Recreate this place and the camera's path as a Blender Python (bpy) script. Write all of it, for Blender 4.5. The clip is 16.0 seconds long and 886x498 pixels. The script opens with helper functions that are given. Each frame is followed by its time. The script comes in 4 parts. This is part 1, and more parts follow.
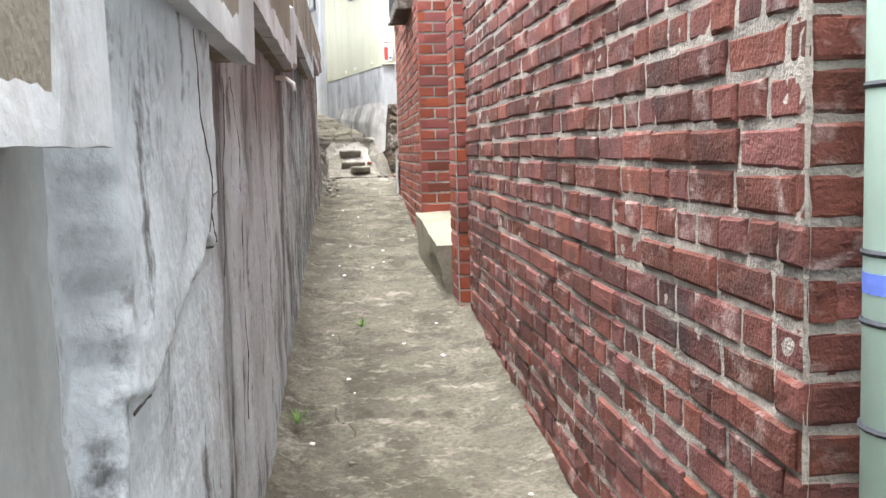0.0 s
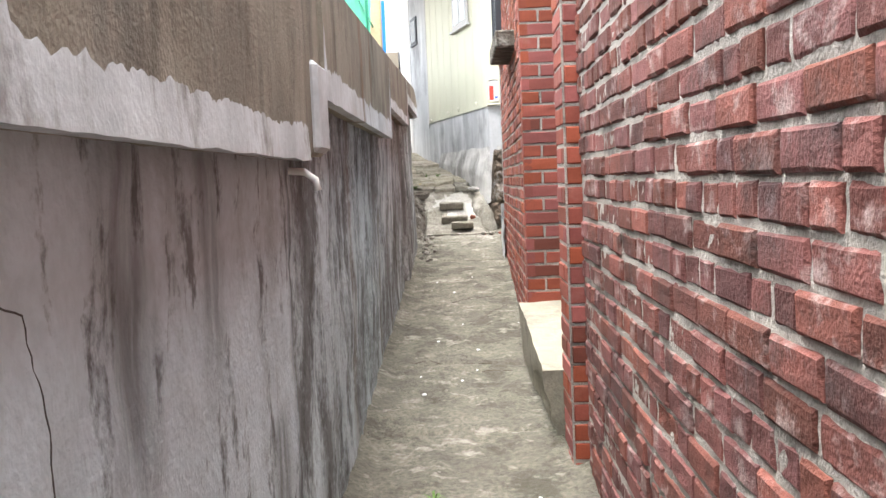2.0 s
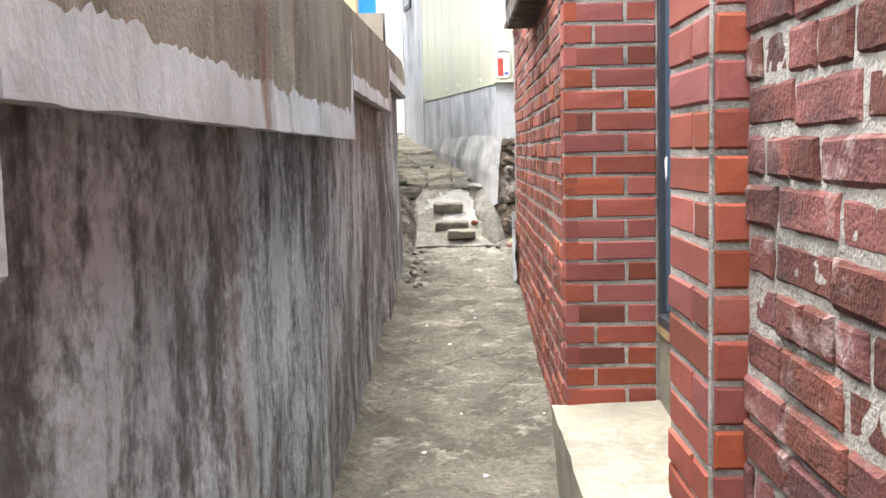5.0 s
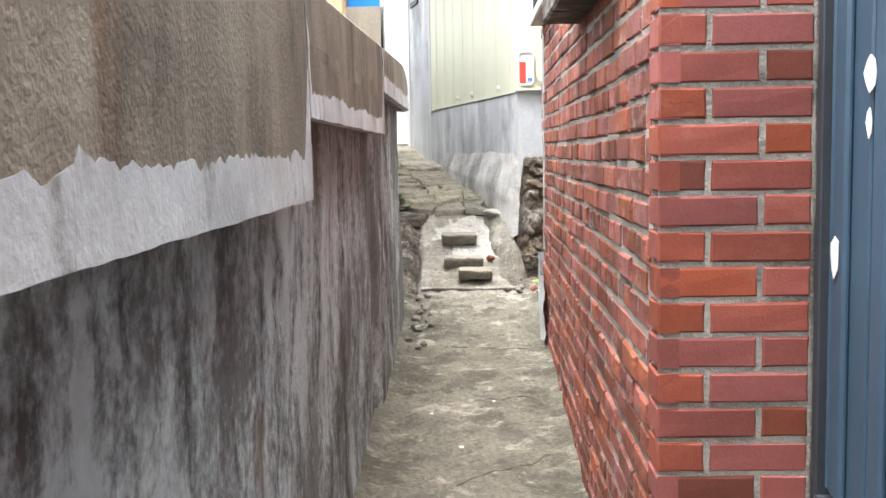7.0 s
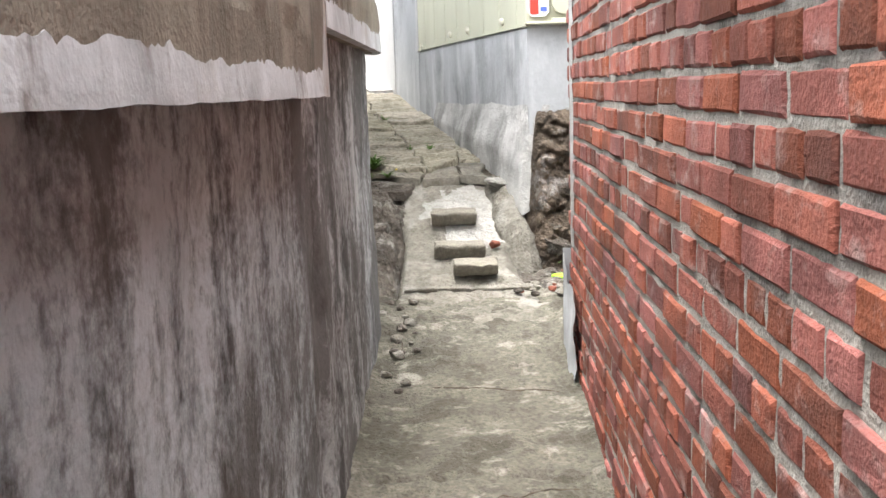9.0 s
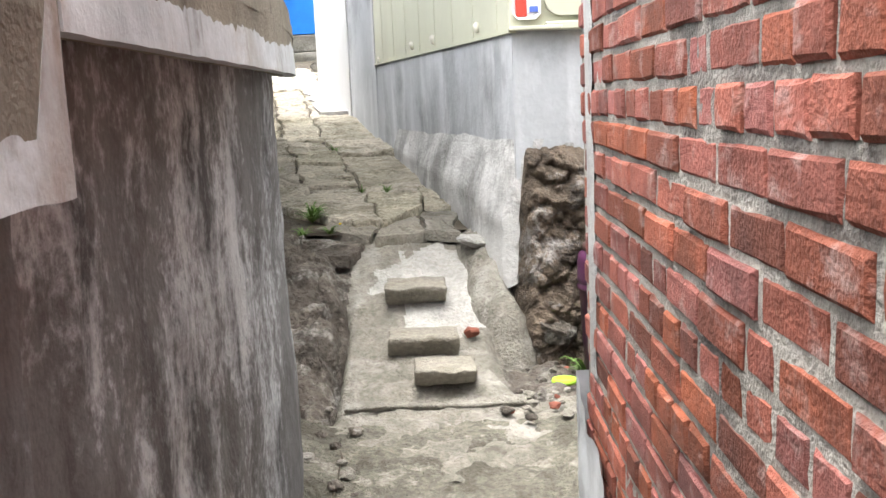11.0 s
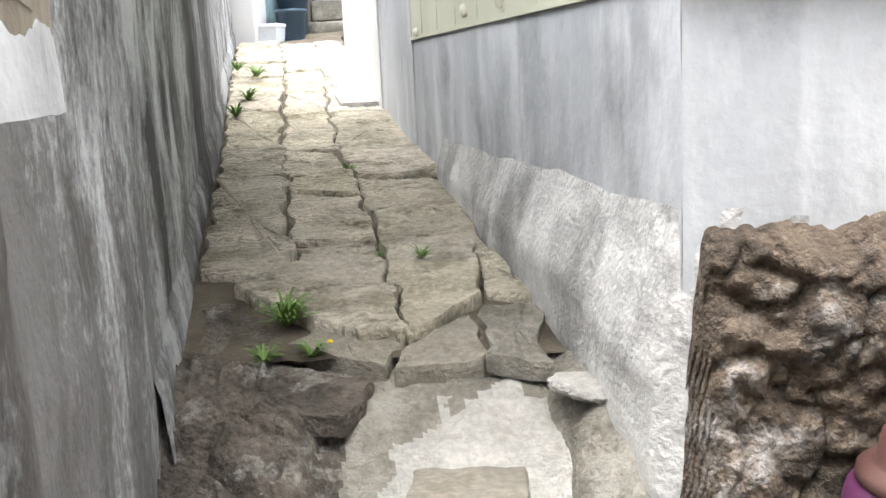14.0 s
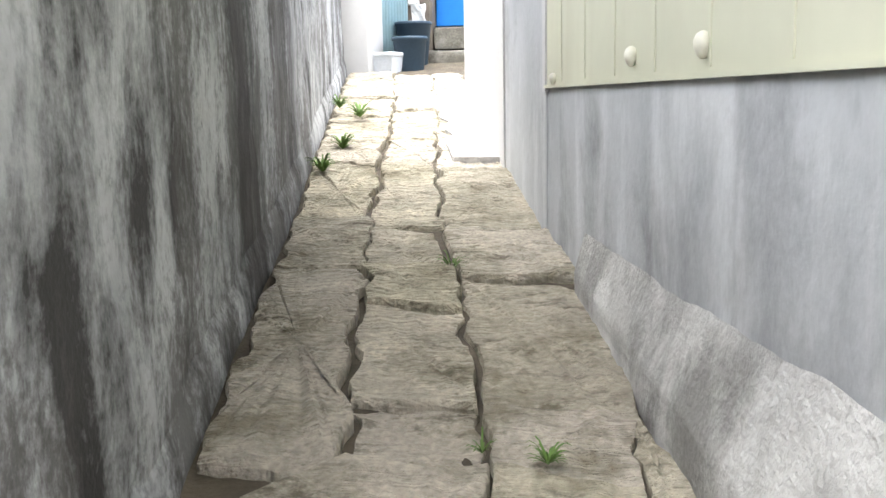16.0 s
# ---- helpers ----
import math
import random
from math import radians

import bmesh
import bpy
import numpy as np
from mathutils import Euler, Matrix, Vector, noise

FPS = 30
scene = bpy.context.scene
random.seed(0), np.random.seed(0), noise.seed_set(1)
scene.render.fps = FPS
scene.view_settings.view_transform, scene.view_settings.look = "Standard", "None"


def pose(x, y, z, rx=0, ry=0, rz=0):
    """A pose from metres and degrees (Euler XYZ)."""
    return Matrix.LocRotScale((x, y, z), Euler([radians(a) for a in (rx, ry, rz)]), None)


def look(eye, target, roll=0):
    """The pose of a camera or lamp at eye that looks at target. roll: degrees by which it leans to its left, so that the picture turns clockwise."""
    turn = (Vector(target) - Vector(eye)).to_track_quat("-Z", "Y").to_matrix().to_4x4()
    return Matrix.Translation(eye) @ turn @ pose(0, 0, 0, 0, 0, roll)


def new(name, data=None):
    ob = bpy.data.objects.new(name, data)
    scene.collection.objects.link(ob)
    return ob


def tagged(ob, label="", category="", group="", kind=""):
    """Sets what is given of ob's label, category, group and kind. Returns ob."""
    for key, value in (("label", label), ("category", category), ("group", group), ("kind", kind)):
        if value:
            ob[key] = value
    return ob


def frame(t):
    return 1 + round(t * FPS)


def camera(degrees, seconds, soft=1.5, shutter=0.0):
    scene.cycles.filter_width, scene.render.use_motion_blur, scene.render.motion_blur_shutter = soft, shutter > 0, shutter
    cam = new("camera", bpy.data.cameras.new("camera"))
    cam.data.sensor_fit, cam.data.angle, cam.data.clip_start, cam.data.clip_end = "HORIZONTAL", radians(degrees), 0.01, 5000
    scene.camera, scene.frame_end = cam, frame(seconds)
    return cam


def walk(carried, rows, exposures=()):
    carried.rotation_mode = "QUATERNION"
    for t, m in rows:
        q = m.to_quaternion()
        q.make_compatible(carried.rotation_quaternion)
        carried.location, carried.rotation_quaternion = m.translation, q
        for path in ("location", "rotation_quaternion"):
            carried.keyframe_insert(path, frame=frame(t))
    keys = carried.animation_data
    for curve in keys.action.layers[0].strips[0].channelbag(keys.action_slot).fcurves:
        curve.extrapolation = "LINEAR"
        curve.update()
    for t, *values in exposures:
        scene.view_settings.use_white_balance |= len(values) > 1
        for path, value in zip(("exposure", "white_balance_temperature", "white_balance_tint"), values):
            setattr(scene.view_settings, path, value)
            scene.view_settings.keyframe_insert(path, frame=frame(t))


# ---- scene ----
cam = camera(48.0, 16.0)
METRES, EYE, TILT, LEAN, TURN = 10.4, 1.25, -5.7, 1.5, -5.8
ROWS = [
    (0.0, 0.0, 0.0, 0.0, -0.0, 0.0, 0.0),
    (0.5, 0.0017, 0.0343, 0.0098, 2.88, -1.06, -0.21),
    (1.0, 0.0055, 0.0646, 0.0181, 5.04, 0.33, -0.72),
    (1.5, 0.0078, 0.0913, 0.0277, 8.18, 1.41, 0.37),
    (2.0, 0.0035, 0.1234, 0.0355, 6.76, 1.5, 0.11),
    (2.5, 0.0022, 0.1545, 0.041, 6.15, 0.29, -0.93),
    (3.0, 0.0019, 0.1813, 0.0489, 9.42, 0.06, -0.92),
    (3.5, -0.0038, 0.2119, 0.0539, 8.38, -0.19, -0.1),
    (6.0, -0.0221, 0.3569, 0.0821, 5.97, 0.0, -1.27),
    (6.5, -0.0238, 0.3861, 0.0886, 8.47, -1.07, -1.78),
    (7.0, -0.0303, 0.4174, 0.0934, 7.04, -0.04, -1.18),
    (7.5, -0.0355, 0.446, 0.0988, 5.65, -0.46, -1.04),
    (8.0, -0.0384, 0.4843, 0.1054, 6.84, -1.38, -1.69),
    (10.5, -0.054, 0.6493, 0.1272, 5.7, -5.52, 1.17),
    (11.0, -0.0534, 0.6829, 0.134, 5.37, -3.0, 0.4),
    (11.5, -0.0557, 0.714, 0.1394, 8.48, -2.6, -0.88),
    (12.0, -0.0616, 0.7469, 0.1458, 6.38, -2.81, 0.04),
    (12.5, -0.0638, 0.7787, 0.1487, 6.55, -2.13, 0.24),
    (13.0, -0.0658, 0.8101, 0.1559, 9.62, -2.99, -1.03),
    (13.5, -0.0718, 0.8399, 0.1569, 9.67, -3.64, -0.24),
    (14.0, -0.0757, 0.8673, 0.1615, 8.47, -4.83, 0.44),
    (14.5, -0.0781, 0.8994, 0.1682, 11.48, -3.67, -0.47),
    (15.0, -0.084, 0.9232, 0.1708, 14.73, -3.28, -0.31),
    (15.5, -0.0918, 0.9479, 0.1767, 14.43, -4.7, -1.01),
    (16.0, -0.096, 0.9723, 0.1814, 15.62, -3.57, -1.93),
]
walk(cam, [(t, pose(0, 0, EYE, TILT, LEAN, TURN) @ pose(METRES * x, METRES * y, METRES * z, 90 + pitch, roll, yaw)) for t, x, y, z, yaw, pitch, roll in ROWS],
     [(0.0, 2.9), (8.0, 2.82), (11.0, 2.72), (16.0, 2.88)])

# ---- world and light: a bright overcast day ----
world = bpy.data.worlds.new("overcast_sky")
scene.world = world
world.use_nodes = True
wt = world.node_tree
sky = wt.nodes.new("ShaderNodeTexSky")
sky.sky_type, sky.sun_disc = "NISHITA", False
sky.sun_elevation, sky.sun_rotation = radians(83), radians(251)
sky.dust_density, sky.air_density = 6.0, 1.2
hsv = wt.nodes.new("ShaderNodeHueSaturation")
hsv.inputs["Saturation"].default_value = 0.22
wt.links.new(sky.outputs[0], hsv.inputs["Color"])
wt.links.new(hsv.outputs[0], wt.nodes["Background"].inputs[0])
wt.nodes["Background"].inputs[1].default_value = 0.15
sun_data = bpy.data.lights.new("sun", "SUN")
sun_data.energy, sun_data.angle, sun_data.color = 0.5, radians(55), (1.0, 0.97, 0.92)
sun = new("sun", sun_data)
sun.matrix_world = look((-3.5, -1.2, 30), (0, 0, 0))


# ---- materials ----
def mat(name, base, rough=0.85, metal=0.0, var=0.25, scale=6.0, fine=60.0, bump=0.25, stain=None, stain_amt=0.0,
        stain_scale=(1.5, 1.5, 1.5), stain_lo=0.5, stain_hi=0.7, stain2=None, stain2_amt=0.0, stain2_scale=(4, 4, 4), s2_lo=0.55, s2_hi=0.7,
        rand=None, rand_amt=0.0, spec=0.3, fine_var=0.2, deep=0.004, grit=0.0, runs=(), tined=0.0):
    """A worn surface: base colour varied at two scales, up to two kinds of stains, fine relief."""
    m = bpy.data.materials.new(name)
    m.use_nodes = True
    nt = m.node_tree
    N, L = nt.nodes.new, nt.links.new
    b = nt.nodes["Principled BSDF"]
    tc = N("ShaderNodeTexCoord")
    geo = N("ShaderNodeNewGeometry")
    src = geo.outputs["Position"]

    def nz(sc, detail=4.0, vec=None, rough_=0.55):
        n = N("ShaderNodeTexNoise")
        n.inputs["Detail"].default_value, n.inputs["Roughness"].default_value = detail, rough_
        if isinstance(sc, tuple):
            mp = N("ShaderNodeMapping")
            mp.inputs["Scale"].default_value = sc
            L(src, mp.inputs["Vector"])
            L(mp.outputs[0], n.inputs["Vector"])
            n.inputs["Scale"].default_value, n.inputs["Distortion"].default_value = 1.0, 0.25
        else:
            L(src, n.inputs["Vector"])
            n.inputs["Scale"].default_value = sc
        return n.outputs["Fac"]

    def ramp(fac, lo, hi, a=0.0, bb=1.0):
        r = N("ShaderNodeMapRange")
        L(fac, r.inputs["Value"])
        for k, v in (("From Min", lo), ("From Max", hi), ("To Min", a), ("To Max", bb)):
            r.inputs[k].default_value = v
        return r.outputs[0]

    def mix(fac, a, c, mode="MIX"):
        n = N("ShaderNodeMix")
        n.data_type, n.blend_type = "RGBA", mode
        if isinstance(fac, float):
            n.inputs[0].default_value = fac
        else:
            L(fac, n.inputs[0])
        for k, v in ((6, a), (7, c)):
            if isinstance(v, tuple):
                n.inputs[k].default_value = (*v, 1)
            else:
                L(v, n.inputs[k])
        return n.outputs[2]

    def calc(kind, a, c=0.0):
        n = N("ShaderNodeMath")
        n.operation = kind
        for k, v in ((0, a), (1, c)):
            if isinstance(v, float):
                n.inputs[k].default_value = v
            else:
                L(v, n.inputs[k])
        return n.outputs[0]

    def ragged(fac):
        """Breaks up a stain's outline with finer noise."""
        return calc("ADD", fac, ramp(nz(38.0, 5.0, rough_=0.7), 0.0, 1.0, -grit, grit)) if grit else fac

    col = mix(ramp(nz(scale), 0.3, 0.7), tuple(c * (1 - var) for c in base), tuple(min(c * (1 + var), 0.95) for c in base))
    col = mix(ramp(nz(fine, 3.0), 0.35, 0.65, 0.0, fine_var), col, tuple(c * 0.5 for c in base))
    if rand:
        if rand == "island":
            rnd = geo.outputs["Random Per Island"]
        else:
            rnd = N("ShaderNodeObjectInfo").outputs["Random"]
        h = N("ShaderNodeHueSaturation")
        L(col, h.inputs["Color"])
        L(ramp(rnd, 0, 1, 1 - rand_amt, 1 + rand_amt), h.inputs["Value"])
        wn = N("ShaderNodeTexWhiteNoise")
        wn.noise_dimensions = "1D"
        L(rnd, wn.inputs["W"])
        L(ramp(wn.outputs["Value"], 0, 1, 0.492, 0.512), h.inputs["Hue"])
        L(ramp(wn.outputs["Value"], 0, 1, 0.85, 1.1), h.inputs["Saturation"])
        col = h.outputs[0]
        if rand_amt > 0.15:
            col = mix(ramp(wn.outputs["Value"], 0.9, 0.93, 0.0, 0.55), col, (0.07, 0.03, 0.03))
    if stain:
        col = mix(ramp(ragged(nz(stain_scale, 6.0, rough_=0.62)), stain_lo, stain_hi, 0.0, stain_amt), col, stain)
    if stain2:
        col = mix(ramp(ragged(nz(stain2_scale, 6.0, rough_=0.65)), s2_lo, s2_hi, 0.0, stain2_amt), col, stain2)
    if runs:
        sep = N("ShaderNodeSeparateXYZ")
        L(src, sep.inputs[0])
        sway, patchy = ramp(nz((2.0, 2.0, 3.0)), 0, 1, -0.08, 0.08), ramp(nz((22, 22, 3.0), 5.0), 0.35, 0.6, 0.35, 1.0)
        for y0, half, zlo, zhi, colour, amt in runs:
            off = calc("ABSOLUTE", calc("ADD", calc("SUBTRACT", sep.outputs[1], y0), sway))
            f = calc("MULTIPLY", ramp(off, half * 0.3, half, amt, 0.0), patchy)
            f = calc("MULTIPLY", f, ramp(sep.outputs[2], zlo - 0.1, zlo + 0.1))
            f = calc("MULTIPLY", f, ramp(sep.outputs[2], zhi - 0.03, zhi + 0.03, 1.0, 0.0))
            col = mix(f, col, colour)
    L(col, b.inputs["Base Color"])
    b.inputs["Roughness"].default_value, b.inputs["Metallic"].default_value = rough, metal
    b.inputs["Specular IOR Level"].default_value = spec
    if bump:
        bp = N("ShaderNodeBump")
        bp.inputs["Strength"].default_value, bp.inputs["Distance"].default_value = bump, deep
        add = N("ShaderNodeMath")
        add.operation = "ADD"
        L(nz(fine * 1.6, 5.0), add.inputs[0])
        L(nz(scale * 3, 4.0), add.inputs[1])
        height = add.outputs[0]
        if tined:
            height = calc("ADD", height, ramp(nz((5.0, 55.0, 5.0), 3.0), 0.35, 0.65, 0.0, tined))
        L(height, bp.inputs["Height"])
        L(bp.outputs[0], b.inputs["Normal"])
    return m


BRICK_OLD = dict(rough=0.85, var=0.28, scale=11, fine=90, bump=0.8, deep=0.006, stain=(0.46, 0.38, 0.36), stain_amt=0.6, stain_scale=(11, 11, 15), grit=0.12, fine_var=0.35,
                 stain_lo=0.55, stain_hi=0.72, stain2=(0.035, 0.028, 0.028), stain2_amt=0.8, stain2_scale=(3.2, 3.2, 5), s2_lo=0.52, s2_hi=0.7, rand_amt=0.38)
M_BRICK = mat("old_red_brick", (0.15, 0.05, 0.042), rand="object", **BRICK_OLD)
M_BRICK_I = mat("old_red_brick_rest", (0.15, 0.05, 0.042), rand="island", **BRICK_OLD)
BRICK_MID = dict(BRICK_OLD, stain2_amt=0.55, s2_lo=0.55, s2_hi=0.75, stain_amt=0.45)
M_BRICK_M = mat("orange_red_brick", (0.25, 0.072, 0.05), rand="object", **BRICK_MID)
M_BRICK_MI = mat("orange_red_brick_rest", (0.25, 0.072, 0.05), rand="island", **BRICK_MID)
BRICK_NEW = dict(rough=0.8, var=0.12, scale=7, fine=120, bump=0.25, rand_amt=0.2, stain=(0.45, 0.3, 0.25), stain_amt=0.2, stain_scale=(6, 6, 9), stain_lo=0.58, stain_hi=0.75)
M_BRICK_P = mat("pier_red_brick", (0.24, 0.056, 0.04), rand="object", **BRICK_NEW)
M_BRICK_PI = mat("pier_red_brick_rest", (0.24, 0.056, 0.04), rand="island", **BRICK_NEW)
M_MORTAR = mat("mortar", (0.36, 0.335, 0.3), deep=0.01, scale=5, fine=80, bump=0.8, stain=(0.09, 0.08, 0.075), stain_amt=0.8, stain_scale=(3, 3, 4), stain_lo=0.5, stain_hi=0.66, grit=0.15)
SOOT, GRIME, RUST = (0.028, 0.026, 0.025), (0.1, 0.094, 0.09), (0.2, 0.11, 0.05)
M_PLASTER = mat("lavender_lime_plaster", (0.47, 0.52, 0.55), deep=0.007, scale=3, fine=45, bump=0.4, stain=SOOT, stain_amt=0.92, grit=0.2,
                stain_scale=(8.5, 8.5, 2.6), stain_lo=0.46, stain_hi=0.68, stain2=GRIME, stain2_amt=0.8, stain2_scale=(3.0, 3.0, 1.7), s2_lo=0.43, s2_hi=0.6,
                runs=((6.15, 0.07, 0.5, 1.35, (0.11, 0.08, 0.055), 0.8), (7.35, 0.1, 0.6, 1.35, (0.05, 0.04, 0.03), 0.85), (4.9, 0.1, 0.4, 1.75, RUST, 0.35)))
M_UPPER = mat("streaked_grey_plaster", (0.47, 0.485, 0.5), deep=0.007, scale=3, fine=45, bump=0.4, stain=SOOT, stain_amt=0.95, grit=0.14,
              stain_scale=(8, 4.5, 2.0), stain_lo=0.42, stain_hi=0.64, stain2=GRIME, stain2_amt=0.75, stain2_scale=(2.6, 2.0, 0.9), s2_lo=0.47, s2_hi=0.57,
              runs=((12.9, 0.35, 1.3, 3.2, SOOT, 0.8), (14.0, 0.3, 1.3, 3.2, SOOT, 0.7)))
M_PANEL = mat("smooth_grey_cement", (0.36, 0.375, 0.375), scale=2.5, fine=40, bump=0.25, var=0.12, stain=(0.2, 0.2, 0.19), stain_amt=0.6, stain_scale=(5, 5, 1.5), grit=0.08)
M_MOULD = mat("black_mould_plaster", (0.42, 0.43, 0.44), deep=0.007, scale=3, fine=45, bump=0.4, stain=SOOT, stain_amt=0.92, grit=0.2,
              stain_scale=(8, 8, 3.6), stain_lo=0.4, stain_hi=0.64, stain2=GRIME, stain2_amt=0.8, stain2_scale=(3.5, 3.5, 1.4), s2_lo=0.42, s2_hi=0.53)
M_PLASTER_CLEAN = mat("grey_lavender_render", (0.54, 0.59, 0.63), deep=0.007, scale=3, fine=45, bump=0.45, var=0.12, stain=(0.075, 0.068, 0.065), stain_amt=0.85, grit=0.15,
                      stain_scale=(9, 9, 3.2), stain_lo=0.56, stain_hi=0.66, stain2=(0.25, 0.25, 0.25), stain2_amt=0.45, stain2_scale=(2.6, 2.6, 1.2), s2_lo=0.52, s2_hi=0.66,
                      runs=((1.9, 0.1, 0.0, 1.56, (0.07, 0.062, 0.058), 0.9), (3.64, 0.07, 0.3, 1.55, SOOT, 0.9), (2.5, 0.12, 1.1, 1.56, GRIME, 0.7), (2.9, 0.1, 1.2, 1.56, GRIME, 0.6), (3.4, 0.14, 0.3, 1.0, GRIME, 0.7)))
M_BAND = mat("white_plaster_band", (0.5, 0.52, 0.54), scale=5, fine=60, bump=0.3, deep=0.005, stain=(0.16, 0.135, 0.12), stain_amt=0.75, stain_scale=(9, 9, 2.4), stain_lo=0.56, stain_hi=0.7, grit=0.13, stain2=(0.36, 0.33, 0.3), stain2_amt=0.6, stain2_scale=(3, 3, 2),
             runs=((4.9, 0.06, 1.6, 2.0, RUST, 0.75), (8.15, 0.05, 1.8, 2.1, RUST, 0.5)))
M_RENDER = mat("brown_cement_render", (0.235, 0.21, 0.17), deep=0.006, scale=3, fine=70, bump=0.5, stain=(0.07, 0.058, 0.046), stain_amt=0.75, grit=0.13,
               stain_scale=(5, 5, 1.6), stain_lo=0.49, stain_hi=0.66, stain2=(0.37, 0.33, 0.27), stain2_amt=0.5, stain2_scale=(7, 7, 0.7), s2_lo=0.53, s2_hi=0.68,
               runs=((4.9, 0.08, 1.7, 2.3, (0.15, 0.065, 0.03), 0.8), (5.3, 0.05, 1.75, 2.3, (0.16, 0.08, 0.04), 0.5), (2.3, 0.12, 1.6, 2.3, GRIME, 0.5)))
M_FLOOR = mat("alley_concrete", (0.185, 0.172, 0.138), deep=0.03, fine_var=0.7, scale=5, fine=55, bump=0.9, var=0.3, stain=(0.075, 0.07, 0.052), stain_amt=0.8, stain_scale=(4.5, 3.5, 5), grit=0.2,
              stain_lo=0.49, stain_hi=0.6, stain2=(0.42, 0.4, 0.345), stain2_amt=0.6, stain2_scale=(7, 10, 7), s2_lo=0.56, s2_hi=0.68)
M_PAVE = mat("cracked_paving_concrete", (0.57, 0.52, 0.42), deep=0.022, fine_var=0.55, scale=6, fine=60, bump=0.8, stain=(0.2, 0.18, 0.12), stain_amt=0.75, stain_scale=(3.4, 4.5, 4), grit=0.2, tined=1.4,
             stain_lo=0.48, stain_hi=0.66, stain2=(0.1, 0.09, 0.06), stain2_amt=0.65, stain2_scale=(9, 16, 9), s2_lo=0.55, s2_hi=0.68, rand="object", rand_amt=0.12)
M_EARTH = mat("dark_joint_earth", (0.09, 0.075, 0.055), scale=9, fine=60, bump=1.0, var=0.4)
M_GREY = mat("grey_cement_plaster", (0.46, 0.475, 0.49), scale=2.2, fine=30, bump=0.4, var=0.14, stain=(0.68, 0.69, 0.7), stain_amt=0.7, grit=0.07, deep=0.006,
             stain_scale=(4.5, 4.5, 1.1), stain_lo=0.5, stain_hi=0.68, stain2=(0.2, 0.2, 0.205), stain2_amt=0.75, stain2_scale=(2.2, 2.2, 1.4), s2_lo=0.5, s2_hi=0.68, fine_var=0.12)
M_DARKPL = mat("dirty_mortar_smear", (0.36, 0.355, 0.345), scale=8, bump=0.6, deep=0.008, stain=(0.55, 0.54, 0.53), stain_amt=0.6, stain_scale=(12, 12, 6), grit=0.12)
M_FOOT = mat("pale_footing_plaster", (0.55, 0.545, 0.53), deep=0.01, scale=5, fine=40, bump=0.7, stain=(0.22, 0.215, 0.205), stain_amt=0.8, stain_scale=(3.5, 3.5, 2.5),
             stain_lo=0.47, stain_hi=0.64, fine_var=0.2, grit=0.12, stain2=(0.7, 0.7, 0.69), stain2_amt=0.6, stain2_scale=(4, 4, 3))
M_CLAD = mat("cream_painted_metal", (0.6, 0.6, 0.47), rough=0.5, scale=1.5, fine=20, bump=0.05, var=0.06, fine_var=0.04, stain=(0.5, 0.48, 0.36), stain_amt=0.35, stain_scale=(5, 5, 0.5))
M_WHITE = mat("white_wall_paint", (0.56, 0.56, 0.56), scale=2, fine=30, bump=0.2, var=0.05, fine_var=0.05, stain=(0.5, 0.5, 0.5), stain_amt=0.3, stain_scale=(3, 3, 0.8), stain_lo=0.56, stain_hi=0.75)
M_ROCK = mat("dark_earthy_rock", (0.125, 0.108, 0.09), deep=0.02, fine_var=0.6, scale=7, fine=45, bump=1.0, var=0.5, stain=(0.34, 0.325, 0.3), stain_amt=0.75, stain_scale=(7, 7, 9), stain_lo=0.53, stain_hi=0.66, grit=0.22,
             stain2=(0.035, 0.028, 0.022), stain2_amt=0.8, stain2_scale=(8, 8, 10), s2_lo=0.52, s2_hi=0.66)
M_SOIL = mat("earthy_rock_with_litter", (0.15, 0.115, 0.085), deep=0.02, fine_var=0.7, scale=8, fine=55, bump=1.0, var=0.5, stain=(0.4, 0.385, 0.37), stain_amt=0.75, stain_scale=(5, 5, 6), stain_lo=0.54, stain_hi=0.68, grit=0.24,
             stain2=(0.03, 0.023, 0.018), stain2_amt=0.8, stain2_scale=(7, 7, 9), s2_lo=0.52, s2_hi=0.66)
M_STEP = mat("worn_step_concrete", (0.235, 0.22, 0.185), deep=0.018, fine_var=0.55, scale=7, fine=60, bump=0.9, stain=(0.37, 0.355, 0.32), stain_amt=0.6, stain_scale=(5, 5, 5), stain_lo=0.5, stain_hi=0.64, grit=0.18,
             stain2=(0.1, 0.09, 0.07), stain2_amt=0.75, stain2_scale=(6, 6, 6), s2_lo=0.53, s2_hi=0.66)
M_SMEAR = mat("white_cement_smear", (0.44, 0.43, 0.4), deep=0.018, fine_var=0.45, scale=8, fine=60, bump=0.8, var=0.15, stain=(0.29, 0.27, 0.235), stain_amt=0.7, stain_scale=(9, 9, 9), stain_lo=0.52, stain_hi=0.66, grit=0.2)
M_SLAB = mat("pale_step_slab", (0.26, 0.24, 0.2), deep=0.016, fine_var=0.5, scale=7, fine=60, bump=0.7, stain=(0.15, 0.135, 0.1), stain_amt=0.65, stain_scale=(7, 7, 7), stain_lo=0.52, stain_hi=0.66, grit=0.2)
M_BENCH = mat("threshold_concrete", (0.26, 0.24, 0.19), scale=4, fine=50, bump=0.6, deep=0.008, stain=(0.14, 0.125, 0.1), stain_amt=0.75, stain_scale=(4, 4, 4), stain_lo=0.5, stain_hi=0.64, grit=0.18)
